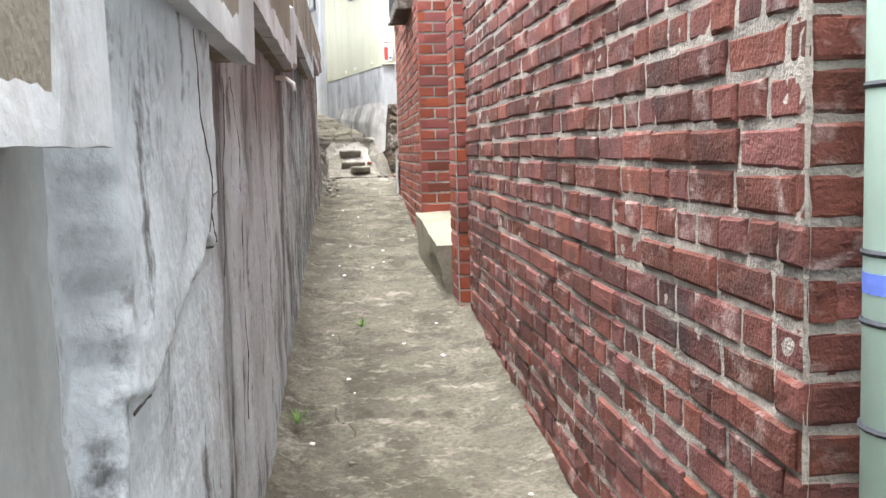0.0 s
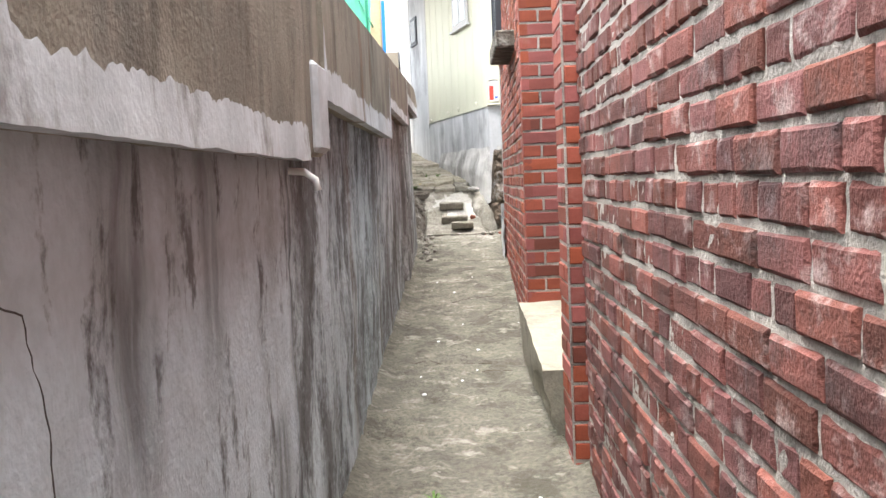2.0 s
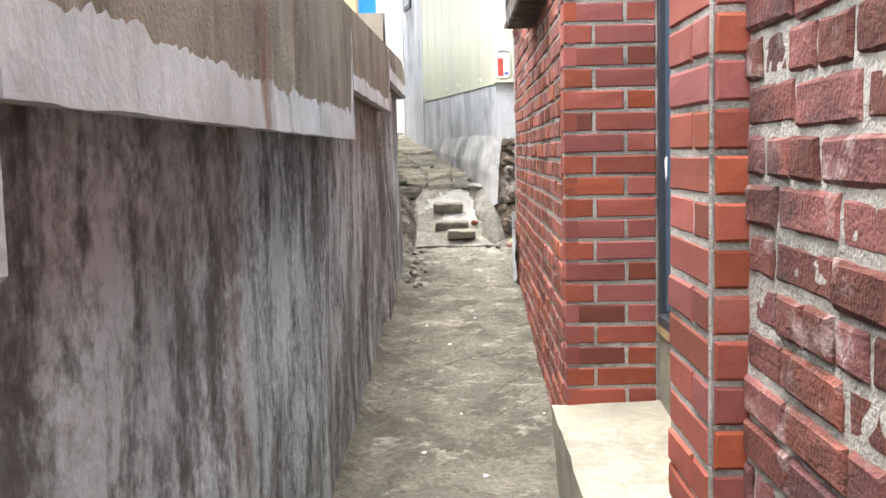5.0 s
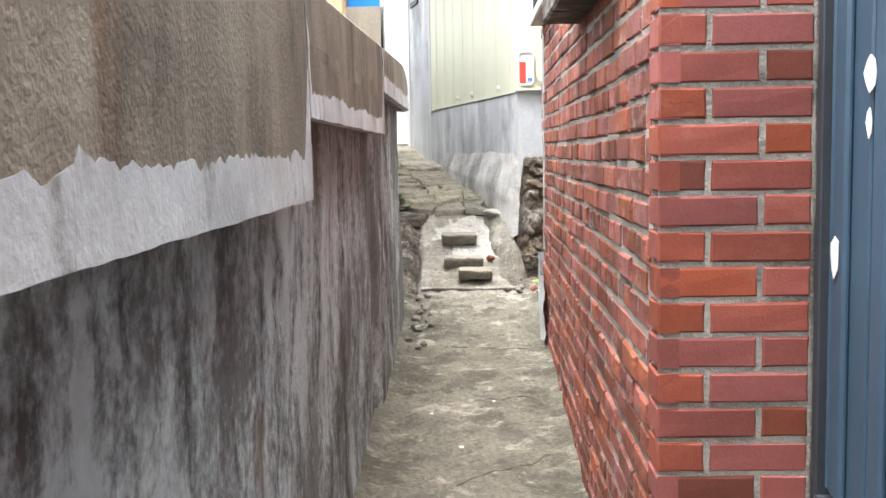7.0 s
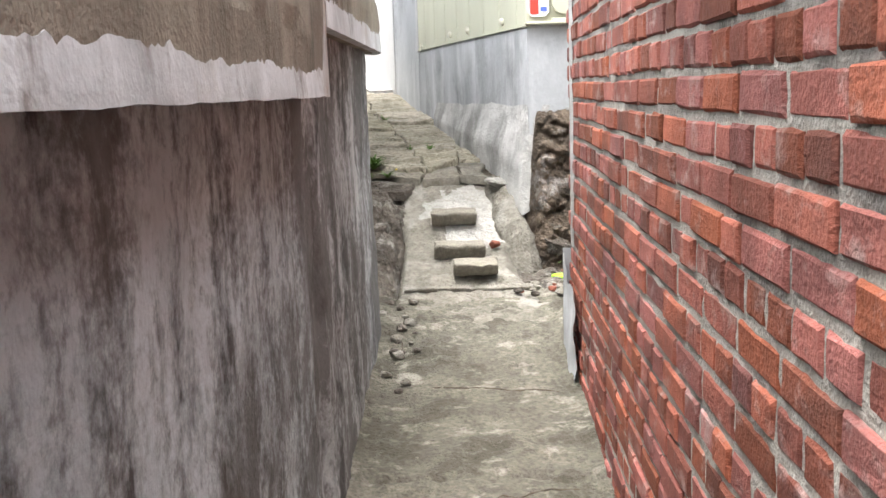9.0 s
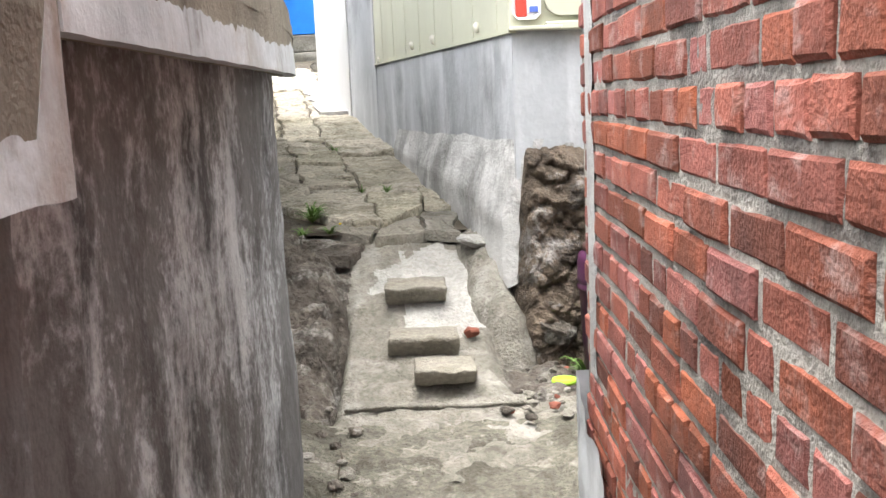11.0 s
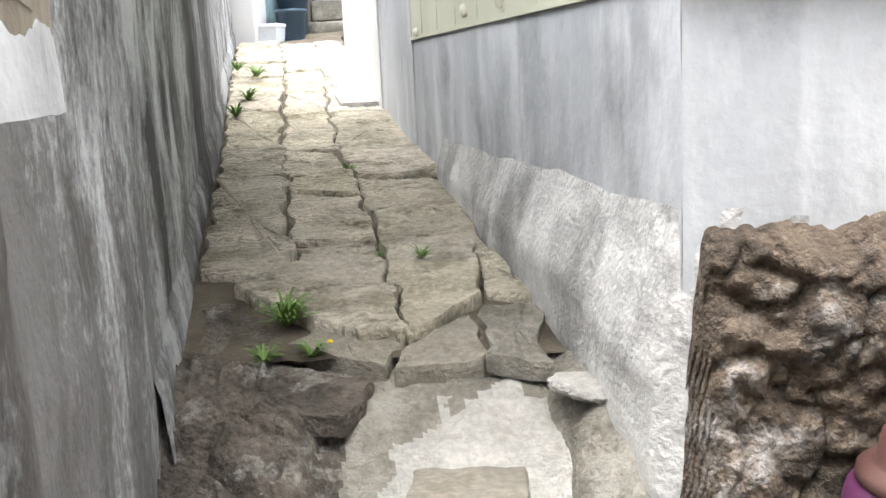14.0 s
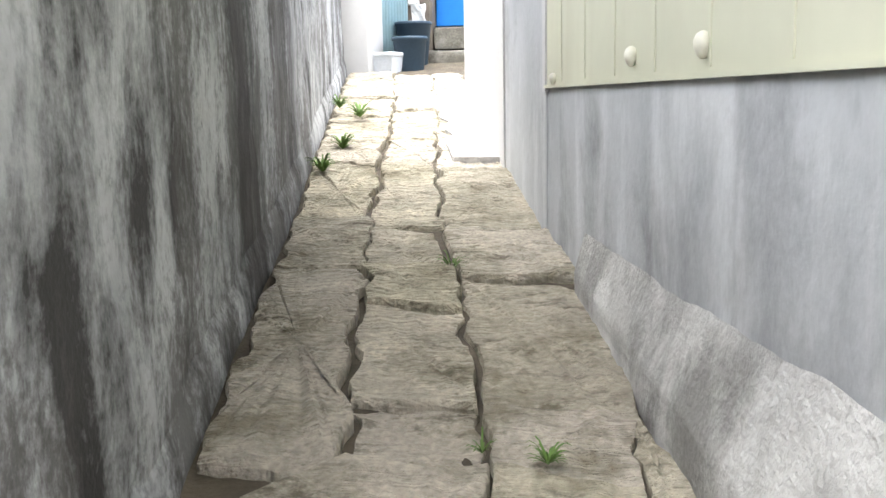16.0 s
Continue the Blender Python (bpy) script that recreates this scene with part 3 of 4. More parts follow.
def brick_face(parent, start, end, z0, z1, layout, m_one, m_rest, near, seed, course=0.0665, joint=0.0105, ch=0.004, uneven=0.002, top=None):
    """Courses of bricks from start to end (the outside is to the right of the way). near(y, z): which are single pieces."""
    rng = random.Random(seed)
    s, e = Vector((*start, 0)), Vector((*end, 0))
    u = (e - s).normalized()
    n = Vector((-u.y, u.x, 0))
    total = (e - s).length
    H = course - joint
    meshes = {}
    verts, faces, made = [], [], 0
    turn = Matrix((( u.x, n.x, 0), (u.y, n.y, 0), (0, 0, 1)))
    row = 0
    z = z0
    while z + H < z1:
        for a, b in layout(row, total, rng):
            a, b = max(a, 0.0), min(b, total)
            L = b - a - joint
            if L < 0.03:
                continue
            c = s + u * ((a + b) / 2) + n * rng.uniform(-uneven, uneven)
            mid = Vector((c.x, c.y, z + H / 2 + rng.uniform(-0.0012, 0.0012) + uneven * 1.3 * nse(c.y, c.x, row * 0.15, 1.6)))
            tilt = Matrix.Rotation(rng.uniform(-3.2, 3.2) * uneven, 3, "Y")
            if near(c.y, z) and made < 300:
                key = (round(L, 2), rng.randrange(3))
                if key not in meshes:
                    meshes[key] = brick_mesh("brick", key[0], m_one, rng, ch, H)
                ob = new("brick", meshes[key])
                ob.parent = parent
                ob.matrix_basis = Matrix.Translation(mid) @ (turn @ tilt).to_4x4() @ Matrix.Diagonal((L / key[0], 1, 1, 1))
                made += 1
            else:
                base = len(verts)
                verts += [tuple(mid + turn @ (tilt @ Vector(p))) for p in brick_verts(L, 0.07, H, ch, rng)]
                faces += [tuple(base + i for i in f) for f in BRICK_FACES]
        z += course
        row += 1
    if verts:
        me = bpy.data.meshes.new("bricks")
        me.from_pydata(verts, [], faces)
        me.materials.append(m_rest)
        ob = new("bricks", me)
        ob.parent = parent
        ob["kind"] = "stuff"


def old_bond(row, total, rng):
    """Irregular old bond: some courses of stretchers, some of headers, some mixed."""
    x = -rng.uniform(0, 0.1)
    kind = (0, 1, 2, 0, 3)[row % 5]
    out = []
    while x < total:
        if kind == 0:
            w = 0.2
        elif kind == 1:
            w = 0.102
        else:
            w = 0.2 if rng.random() < (0.55 if kind == 2 else 0.3) else 0.102
        w *= rng.uniform(0.96, 1.04)
        out.append((x, x + w))
        x += w
    return out


def pier_bond(row, total, rng):
    cut = total / 3
    return [(0, cut), (cut, total)] if row % 2 else [(0, 2 * cut), (2 * cut, total)]


def single_bond(row, total, rng):
    return [(0, total)]


def stretcher_bond(row, total, rng):
    x = -0.1 * (row % 2)
    out = []
    while x < total:
        out.append((x, x + 0.2))
        x += 0.2
    return out


def half_bond(row, total, rng):
    return [(0, total)] if row % 2 else [(0, total * 0.62), (total * 0.62, total)]


# house wall along the first half of the alley: the outside faces west, so courses run from north to south
HB = 3.3
wall_e1 = thing("wall_east_1", "weathered red brick house wall with rough mortar joints", "wall", "structure")
part("core", box(0.584, 0.85, 1.2, 4.6, -0.2, HB), M_MORTAR, wall_e1)
# unseen bulk behind both brick walls, added to shade the grey house's front
part("house_body", box(0.85, 5.0, 1.2, 9.55, -0.2, HB + 0.25), M_MORTAR, wall_e1)


def mortar_face(parent, a, b, z0, z1, deep, amp):
    """The lumpy mortar bed from plan point a to b; the outside is to the right of the way."""
    a, b = Vector((*a, 0)), Vector((*b, 0))
    u = (b - a).normalized()
    n = Vector((-u.y, u.x, 0))
    L = (b - a).length

    def fn(s_, t_):
        p = a + (b - a) * s_
        z = z0 + (z1 - z0) * t_
        p = p + n * (deep + amp * nse(L * s_, z, a.y, 22) + 0.5 * amp * nse(L * s_, z, a.y, 60))
        return (p.x, p.y, z)

    part("mortar", grid(max(4, int(L / 0.016)), int((z1 - z0) / 0.016), fn), M_MORTAR, parent, smooth=True)


mortar_face(wall_e1, (0.575, 4.6), (0.575, 1.19), 0.0, HB, 0.0055, 0.0035)
mortar_face(wall_e1, (0.575, 1.192), (0.85, 1.192), 0.0, HB, 0.003, 0.003)
wall_e2 = thing("wall_east_2", "red brick house wall with an outer window", "wall", "structure")
bm = bmesh.new()
for x, y in ((0.51, 6.275), (0.548, 9.595), (0.9, 9.595), (0.9, 6.275)):
    bm.verts.new((x, y, 0.3)), bm.verts.new((x, y, HB))
bm.verts.ensure_lookup_table()
for k in range(4):
    a, b = 2 * k, 2 * ((k + 1) % 4)
    bm.faces.new([bm.verts[i] for i in (a, b, b + 1, a + 1)])
bm.faces.new([bm.verts[i] for i in (1, 3, 5, 7)])
bm.faces.new([bm.verts[i] for i in (0, 6, 4, 2)])
bmesh.ops.recalc_face_normals(bm, faces=bm.faces)
part("core", bm, M_MORTAR, wall_e2)
mortar_face(wall_e2, (0.54, 9.6), (0.502, 6.27), 0.4, HB, 0.005, 0.0022)
mortar_face(wall_e2, (0.5, 6.265), (0.785, 6.265), 0.8, HB, 0.004, 0.0012)
pier = thing("brick_pier", "narrow red brick door jamb standing proud of the wall", "pier", "structure")
part("core", box(0.531, 0.8, 4.604, 4.87, -0.1, HB), M_MORTAR, pier)
mortar_face(pier, (0.524, 4.873), (0.524, 4.598), 0.2, HB, 0.004, 0.0012)
mortar_face(pier, (0.524, 4.598), (0.6, 4.598), 0.2, HB, 0.004, 0.0012)

# ---- doorway ----
bench = link("doorstep", grid(1, 1, lambda u, v: (0, 0, 0)), M_BENCH)
bm = bmesh.new()
ptop = [(0.458, 4.93, 0.772), (0.80, 4.93, 0.775), (0.80, 6.268, 0.868), (0.45, 6.268, 0.862)]
pbot = [(0.49, 4.95, 0.4), (0.80, 4.95, 0.4), (0.80, 6.268, 0.4), (0.47, 6.268, 0.4)]
vt, vb = [bm.verts.new(p) for p in ptop], [bm.verts.new(p) for p in pbot]
bm.faces.new(vt), bm.faces.new(vb[::-1])
for k in range(4):
    bm.faces.new((vb[k], vb[(k + 1) % 4], vt[(k + 1) % 4], vt[k]))
bmesh.ops.recalc_face_normals(bm, faces=bm.faces)
bmesh.ops.subdivide_edges(bm, edges=bm.edges[:], cuts=14, use_grid_fill=True)
for v in bm.verts:
    if v.co.x < 0.56 and v.co.z < 0.7 and v.co.y < 5.6:
        v.co.x += 0.05 * min(1, (0.7 - v.co.z) / 0.12) * min(1, (5.6 - v.co.y) / 0.3) * (0.7 + nse(v.co.y, v.co.z, 0, 5))
    v.co += Vector((0.010 * nse(v.co.y, v.co.z, v.co.x, 4), 0, 0.006 * nse(v.co.x, v.co.y, 2, 5)))
bm.to_mesh(bench.data)
bm.free()
tagged(bench, "pale concrete doorstep block under the blue door", "step")
sill = link("door_sill", box(0.79, 0.92, 4.875, 6.262, 0.7, 1.118, 0.008), M_BENCH)
tagged(sill, "rust-streaked concrete sill below the steel door", "sill", kind="structure")
part("rust_edge", box(0.781, 0.795, 4.88, 6.258, 1.085, 1.122, 0.004), M_RUST, sill, "rust-stained cement edge")
door = thing("door_1", "closed blue ribbed steel door with torn paper scraps", "door", "structure")
part("leaf", box(0.812, 0.84, 4.9, 6.235, 1.14, HB - 0.3), M_STEEL, door)
for k in range(8):
    y = 4.98 + k * 0.168
    part("rib", box(0.798, 0.814, y, y + 0.055, 1.16, HB - 0.32, 0.006), M_STEEL, door)
    part("rib", box(0.803, 0.814, y + 0.075, y + 0.09, 1.16, HB - 0.32, 0.004), M_STEEL, door)
part("frame", box(0.785, 0.83, 6.236, 6.262, 1.12, HB - 0.3, 0.003), M_STEEL_DK, door)
part("frame", box(0.785, 0.83, 4.875, 4.9, 1.12, HB - 0.3, 0.003), M_STEEL_DK, door)
part("frame", box(0.78, 0.83, 4.9, 6.236, 1.115, 1.15, 0.003), M_STEEL_DK, door)
part("lintel", box(0.785, 0.95, 4.875, 6.262, HB - 0.3, HB), M_MORTAR, door)
part("handle", tube([(0.8, 5.66, 2.08), (0.765, 5.66, 2.06), (0.765, 5.66, 1.82), (0.8, 5.66, 1.8)], 0.011, 10), M_STEEL_DK, door, "dark steel pull handle", smooth=True)
for y, z, w, h in ((6.05, 1.91, 0.022, 0.03), (6.05, 1.83, 0.01, 0.022), (6.19, 1.6, 0.022, 0.036), (5.78, 1.7, 0.022, 0.035), (5.8, 2.0, 0.03, 0.015)):
    bm = bmesh.new()
    ring = [bm.verts.new((0.796 + 0.002 * nse(a, y, z, 3), y + w * math.cos(a) * (0.8 + 0.4 * random.random()), z + h * math.sin(a) * (0.8 + 0.4 * random.random()))) for a in np.linspace(0, 2 * math.pi, 9)[:-1]]
    bm.faces.new(ring)
    ob = bmesh.ops.extrude_face_region(bm, geom=bm.faces[:])
    for v in ob["geom"]:
        if isinstance(v, bmesh.types.BMVert):
            v.co.x -= 0.0015
    bmesh.ops.recalc_face_normals(bm, faces=bm.faces)
    part("paper_scrap", bm, M_PAPER, door, "torn white paper scrap")

# corbel and window on the second wall
corbel = link("brick_ledge", box(0.40, 0.56, 6.8, 7.7, 2.2, 2.29, 0.008), M_ROCK)
tagged(corbel, "dark weathered window ledge jutting from the brick wall", "ledge")
win = thing("window_1", "small grey-framed window high in the brick wall", "window", "structure")
part("window_frame", box(0.485, 0.56, 8.7, 8.75, 2.45, 3.2, 0.004), M_STEEL_DK, win)
part("window_frame", box(0.485, 0.56, 9.36, 9.41, 2.45, 3.2, 0.004), M_STEEL_DK, win)
part("window_sill", box(0.47, 0.56, 8.66, 9.45, 2.41, 2.455, 0.006), M_FAR, win)
part("pane", box(0.5, 0.51, 8.75, 9.36, 2.455, 3.2), M_GLASS, win)
part("window_frame", box(0.49, 0.56, 9.03, 9.07, 2.455, 3.2, 0.003), M_STEEL_DK, win)

# plaster skirting at the far corner of the second wall
bm = grid(14, 20, lambda u, v: (0.515 + 0.012 * nse(u, v, 0, 3), 9.25 + 0.35 * u, 0.7 + (0.56 + 0.05 * nse(u, 0, 0, 3) - 0.12 * (1 - u)) * v))
grid(6, 20, lambda u, v: (0.515 + 0.2 * u, 9.61 + 0.006 * nse(u, v, 3, 5), 0.7 + 0.57 * v), bm)
part("skirting", bm, M_GREY, wall_e2, "grey plaster patch at the foot of the corner", smooth=True)
bm = grid(10, 110, lambda u, v: (0.5365 + 0.004 * abs(2 * u - 1) ** 3 - 0.002, 9.42 + 0.1 * (u + 0.35 * nse(v * 8, 0, 0, 1.3) * (1 - u) + 0.1 * nse(v * 20, u, 4, 1)), 1.3 + 1.8 * v))
part("corner_plaster", bm, M_DARKPL, wall_e2, "smeared grey mortar down the corner", smooth=True)

# mint pipe and wall before the brick corner
mint_wall = link("wall_east_0", box(0.66, 0.95, -5, 1.19, -0.8, HB, 0.01), M_GREY)
tagged(mint_wall, "plain grey cement wall behind the mint pipe", "wall", kind="structure")
mpipe = thing("downpipe", "mint green painted downpipe beside the brick corner", "pipe")
part("tube", tube([(0.655, 1.07, -0.2), (0.655, 1.07, 3.3)], 0.062, 20), M_MINT, mpipe, smooth=True)
for z in (0.915, 1.04, 1.12, 1.31):
    part("clamp", lathe([(0.0635, -0.004), (0.066, 0), (0.0635, 0.004)], 20, (0.655, 1.07, z)), M_STEEL_DK, mpipe)
part("sticker", lathe([(0.0628, -0.012), (0.0632, 0), (0.0628, 0.012)], 20, (0.655, 1.07, 1.085)), M_INK, mpipe, "blue and yellow tape")

# ---- stair mound and rubble ----
mound_c = lerp_table([(9.6, 0.86), (9.95, 0.95), (10.25, 0.98), (10.33, 1.03), (10.5, 1.055), (10.62, 1.095), (10.79, 1.135), (10.9, 1.205), (11.05, 1.265), (11.3, 1.36), (11.6, 1.40), (12.2, 1.45)])


def mound_fn(u, v):
    y = 9.8 + 2.0 * v
    xl, xr = pave_left(y) - 0.05, 1.5
    x = xl + (xr - xl) * u
    z = mound_c(y)
    left = min(1, max(0, (-0.14 - x) / 0.06))
    pit = max(0, 1 - abs(y - 10.55) / 0.42)
    z -= left * 0.2 * min(1, pit * 1.6)
    edge = 0.34 + 0.05 * nse(y, 0, 0, 4) + max(0, (y - 10.5) * 0.16)
    right = min(1, max(0, (x - edge) / 0.07))
    if y > 10.05:
        z = z * (1 - right) + right * min(z, 0.985 + 0.02 * nse(x, y, 0, 6))
    rough = 0.012 + 0.03 * left + 0.02 * right
    z += rough * nse(x, y, 0, 7) + 0.011 * nse(x, y, 3, 18) + 0.004 * nse(x, y, 6, 45)
    return (x, y, z)


mound = link("rubble_slope", grid(190, 150, mound_fn), M_STEP, smooth=True)
mound.data.materials.append(M_SMEAR)
mound.data.materials.append(M_ROCK)
for poly in mound.data.polygons:
    c = poly.center
    d = math.hypot((c.x - 0.17) / 0.25, (c.y - 10.97) / 0.3) + 0.25 * nse(c.x, c.y, 0, 9)
    if d < 1 and not (c.x < 0.05 and c.y < 10.95):
        poly.material_index = 1
    elif c.x < -0.17 + 0.03 * nse(c.x, c.y, 2, 8) or (c.x > 0.4 + 0.04 * nse(c.x, c.y, 5, 8) and c.y > 10.3):
        poly.material_index = 2
tagged(mound, "rough patched concrete slope with worn steps", "steps", kind="structure")


def rough_block(x0, x1, y0, y1, z0, z1, seed, amp=0.008, cuts=5, bevel=0.006):
    bm = box(x0, x1, y0, y1, z0, z1, bevel, seg=2)
    bmesh.ops.subdivide_edges(bm, edges=[e for e in bm.edges if e.calc_length() > 0.05], cuts=cuts, use_grid_fill=True)
    for v in bm.verts:
        d = Vector((nse(v.co.x, v.co.y, v.co.z + seed, 14), nse(v.co.y, v.co.z, v.co.x + seed, 14), nse(v.co.z, v.co.x, v.co.y + seed, 14)))
        v.co += amp * d
    return bm


for x0, x1, y0, y1, z1, th, m in ((-0.02, 0.205, 10.83, 11.04, 1.268, 0.07, M_SLAB), (0.0, 0.24, 10.53, 10.7, 1.148, 0.08, M_SLAB), (0.09, 0.29, 10.28, 10.46, 1.098, 0.06, M_SLAB), (-0.13, 0.45, 10.24, 10.33, 1.0, 0.06, M_STEP)):
    bm = rough_block(x0, x1, y0, y1, z1 - th, z1, x0 * 7 + y0, 0.009)
    for v in bm.verts:
        low = min(1.0, max(0.0, (z1 - 0.02 - v.co.z) / (th - 0.02)))
        if v.co.y < y0 + 0.05:
            v.co.y += 0.045 * low
    st = link("step_slab", bm, m, smooth=True)
    tagged(st, "worn concrete step slab set in the slope", "step", group="steps of the slope")


def stone(x, y, z, r, seed, material=M_ROCK, flat=0.75, name="stone", label="dark weathered stone in the rubble"):
    """A broken stone: a ball cut by many planes and roughened."""
    rng = random.Random(seed)
    bm = bmesh.new()
    big = r > 0.045
    bmesh.ops.create_icosphere(bm, subdivisions=5 if big else 2, radius=1)
    cuts = []
    for _ in range(13):
        d = Vector((rng.gauss(0, 1), rng.gauss(0, 1), rng.gauss(0, 1))).normalized()
        cuts.append((d, rng.uniform(0.55, 0.9)))
    for v in bm.verts:
        p = v.co.copy()
        for d, o in cuts:
            k = p.dot(d) - o
            if k > 0:
                p -= d * k
        if big:
            p *= 1 + 0.1 * nse(p.x + seed, p.y, p.z, 2.5) + 0.05 * nse(p.x, p.y + seed, p.z, 9)
        v.co = Vector((x + p.x * r * 1.15, y + p.y * r * 1.05, z + p.z * r * 1.15 * flat))
    ob = link(name, bm, material, smooth=big)
    return tagged(ob, label, "stone")


rs = random.Random(4)
bank_z = lerp_table([(10.0, 0.9), (10.2, 0.97), (10.45, 1.09), (10.72, 1.21), (10.98, 1.33), (11.2, 1.4), (11.4, 1.42)])


def crag(x, y, s):
    """Broken blocks: a height for each cell and a fissure between the cells."""
    p = Vector((x * s + 0.5 * nse(x, y, 0, 5), y * s + 0.5 * nse(x, y, 4, 5), 0.3))
    d, at = noise.voronoi(p)
    return 0.5 * noise.noise(at[0] * 7.7) - max(0.0, 1 - (d[1] - d[0]) / 0.16)


def bank_fn(u, v):
    y = 10.0 + 1.4 * v
    edge = -0.15 + 0.035 * nse(y, 2, 0, 5) - 0.13 * max(0.0, (y - 11.05) / 0.35)
    x0 = pave_left(y) - 0.05
    x = x0 + (edge - x0) * u
    z = bank_z(y) + 0.045 * crag(x, y, 4.2) + 0.018 * crag(x + 3, y, 11) + 0.02 * nse(x, y, 0, 9) + 0.007 * nse(x, y, 0, 30)
    fall = max(0.0, (u - 0.72) / 0.28)
    return (x + 0.03 * nse(y, z, 3, 7) * u, y, z - 0.2 * fall ** 2.2)


bank = link("rock_bank", grid(90, 210, bank_fn), M_ROCK, smooth=True)
tagged(bank, "dark craggy rock bank beside the worn steps", "rock", kind="structure")


def berm_fn(u, v):
    y = 10.62 + 0.78 * v
    a = math.pi * u
    cx = 0.33 + 0.16 * (11.4 - y) + 0.02 * nse(y, 0, 0, 5)
    z = 1.08 + 0.28 * min(1.0, v * 1.25) ** 0.8 - 0.2 * max(0.0, 1 - v * 5) ** 2
    r = 0.1 + 0.02 * nse(y, 4, 0, 6)
    x = cx - r * math.cos(a) * 1.05
    z += 0.1 * math.sin(a) ** 0.8 - 0.05 + 0.028 * nse(x, y, z, 7) + 0.01 * nse(x, y, z, 24) - (0.18 * (u - 0.55) / 0.45 if u > 0.55 else 0.0)
    return (x, y, z)


berm = link("cement_berm", grid(50, 110, berm_fn), M_STEP, smooth=True)
tagged(berm, "rounded grey cement edging between steps and rock", "edging", kind="structure")
wc = stone(0.335, 11.16, 1.385, 0.07, 3.3, M_SMEAR, 0.45, "plaster_patch", "bright white splash of plaster")


# ---- grey house ----
def hbox(y0, y1, z0, z1, o0, o1, bm=None):
    """A block along the house's side wall between two y, from o0 to o1 in front of it."""
    bm = bm or bmesh.new()
    lo = [house_at(y0, o1, z0), house_at(y1, o1, z0), house_at(y1, o0, z0), house_at(y0, o0, z0)]
    vb = [bm.verts.new(p) for p in lo]
    vt = [bm.verts.new((p.x, p.y, z1)) for p in lo]
    bm.faces.new(vb[::-1]), bm.faces.new(vt)
    for k in range(4):
        bm.faces.new((vb[k], vb[(k + 1) % 4], vt[(k + 1) % 4], vt[k]))
    bmesh.ops.recalc_face_normals(bm, faces=bm.faces)
    return bm


house = thing("house", "grey plastered house with cream metal cladding above", "house")
YC = 13.46
# cement walls: side and front, slightly wavy
bm = grid(90, 40, lambda u, v: house_at(HOUSE.y + (14.42 - HOUSE.y) * u, 0.004 * nse(u * 8, v * 3, 0, 1), 1.2 + (2.175 - 1.2) * v if HOUSE.y + (14.42 - HOUSE.y) * u < YC else 1.2 + 2.6 * v))
part("side_wall", bm, M_GREY, house, "grey cement plaster", smooth=True)
bm = grid(30, 20, lambda u, v: (HOUSE.x + 1.6 * u, HOUSE.y + 0.003 * nse(u * 6, v * 3, 2, 1), 1.55 + (2.18 - 1.55) * v))
part("front_wall", bm, M_GREY, house, "grey cement plaster", smooth=True)
part("core", hbox(11.2, 16.05, 0.9, 4.1, -0.6, -0.02), M_GREY, house)
part("core", box(0.62, 2.2, 10.93, 12.0, 0.6, 4.1), M_GREY, house)
part("grey_strip", hbox(YC + 0.002, 14.42, 1.3, 4.2, -0.02, 0.004), M_GREY, house, "bare grey cement strip with white drips")
part("white_wall", hbox(14.42, 16.1, 1.3, 4.2, -0.3, 0.012), M_WHITE, house, "white painted wall end")
part("cladding", hbox(HOUSE.y - 0.004, YC, 2.172, 4.1, -0.05, 0.006), M_CLAD, house, "cream painted metal sheet")
k = HOUSE.y + 0.15
while k < YC:
    part("seam", hbox(k, k + 0.012, 2.19, 4.1, 0.005, 0.009), M_CLAD, house)
    k += 0.31
part("edge_strip", hbox(YC - 0.02, YC + 0.03, 2.16, 4.1, 0.0, 0.012), M_WHITE, house, "white sealed edge")
part("bottom_trim", hbox(HOUSE.y - 0.01, YC, 2.172, 2.182, -0.01, 0.012), M_CLAD, house)
part("cladding", box(0.47, 2.2, 10.862, 10.93, 2.19, 4.1, 0.004), M_CLAD, house, "cream painted metal sheet")
part("bottom_trim", box(0.468, 0.66, 10.835, 10.9, 2.178, 2.192, 0.003), M_CLAD, house)
part("bottom_trim", box(0.60, 2.2, 10.838, 10.9, 2.176, 2.205, 0.004), M_CLAD, house, "cream drip edge")
part("roof", box(-1.2, 2.3, 10.7, 14.4, 4.1, 4.2), M_FAR, house)
for y, z, s in ((11.27, 2.225, 0.7), (11.98, 2.228, 0.75), (12.42, 2.228, 0.7), (13.3, 2.2, 0.6)):
    p = house_at(y, 0.014, z)
    part("knob", lathe([(r * s, h * s) for r, h in ((0.004, -0.034), (0.012, -0.028), (0.02, -0.008), (0.021, 0.006), (0.014, 0.02), (0.004, 0.026))], 14, p), M_KNOB, house, "cream insulator knob", smooth=True)
# raised curved panel and window on the cladding
bm = bmesh.new()
pts = [(0.60, 2.62)] + [(0.66 - 0.06 * math.cos(a), 2.285 - 0.06 * math.sin(a)) for a in np.linspace(0, math.pi / 2, 7)] + [(1.3, 2.218), (1.3, 2.62)]
f0 = bm.faces.new([bm.verts.new((x, 10.861, z)) for x, z in pts])
g = bmesh.ops.extrude_face_region(bm, geom=[f0])
for v in g["geom"]:
    if isinstance(v, bmesh.types.BMVert):
        v.co.y -= 0.022
bmesh.ops.recalc_face_normals(bm, faces=bm.faces)
part("panel", bm, M_CLAD, house, "round-cornered cream panel")
hw = part("window", hbox(11.45, 12.05, 3.05, 3.75, 0.014, 0.03), M_WHITE, house, "white framed window")
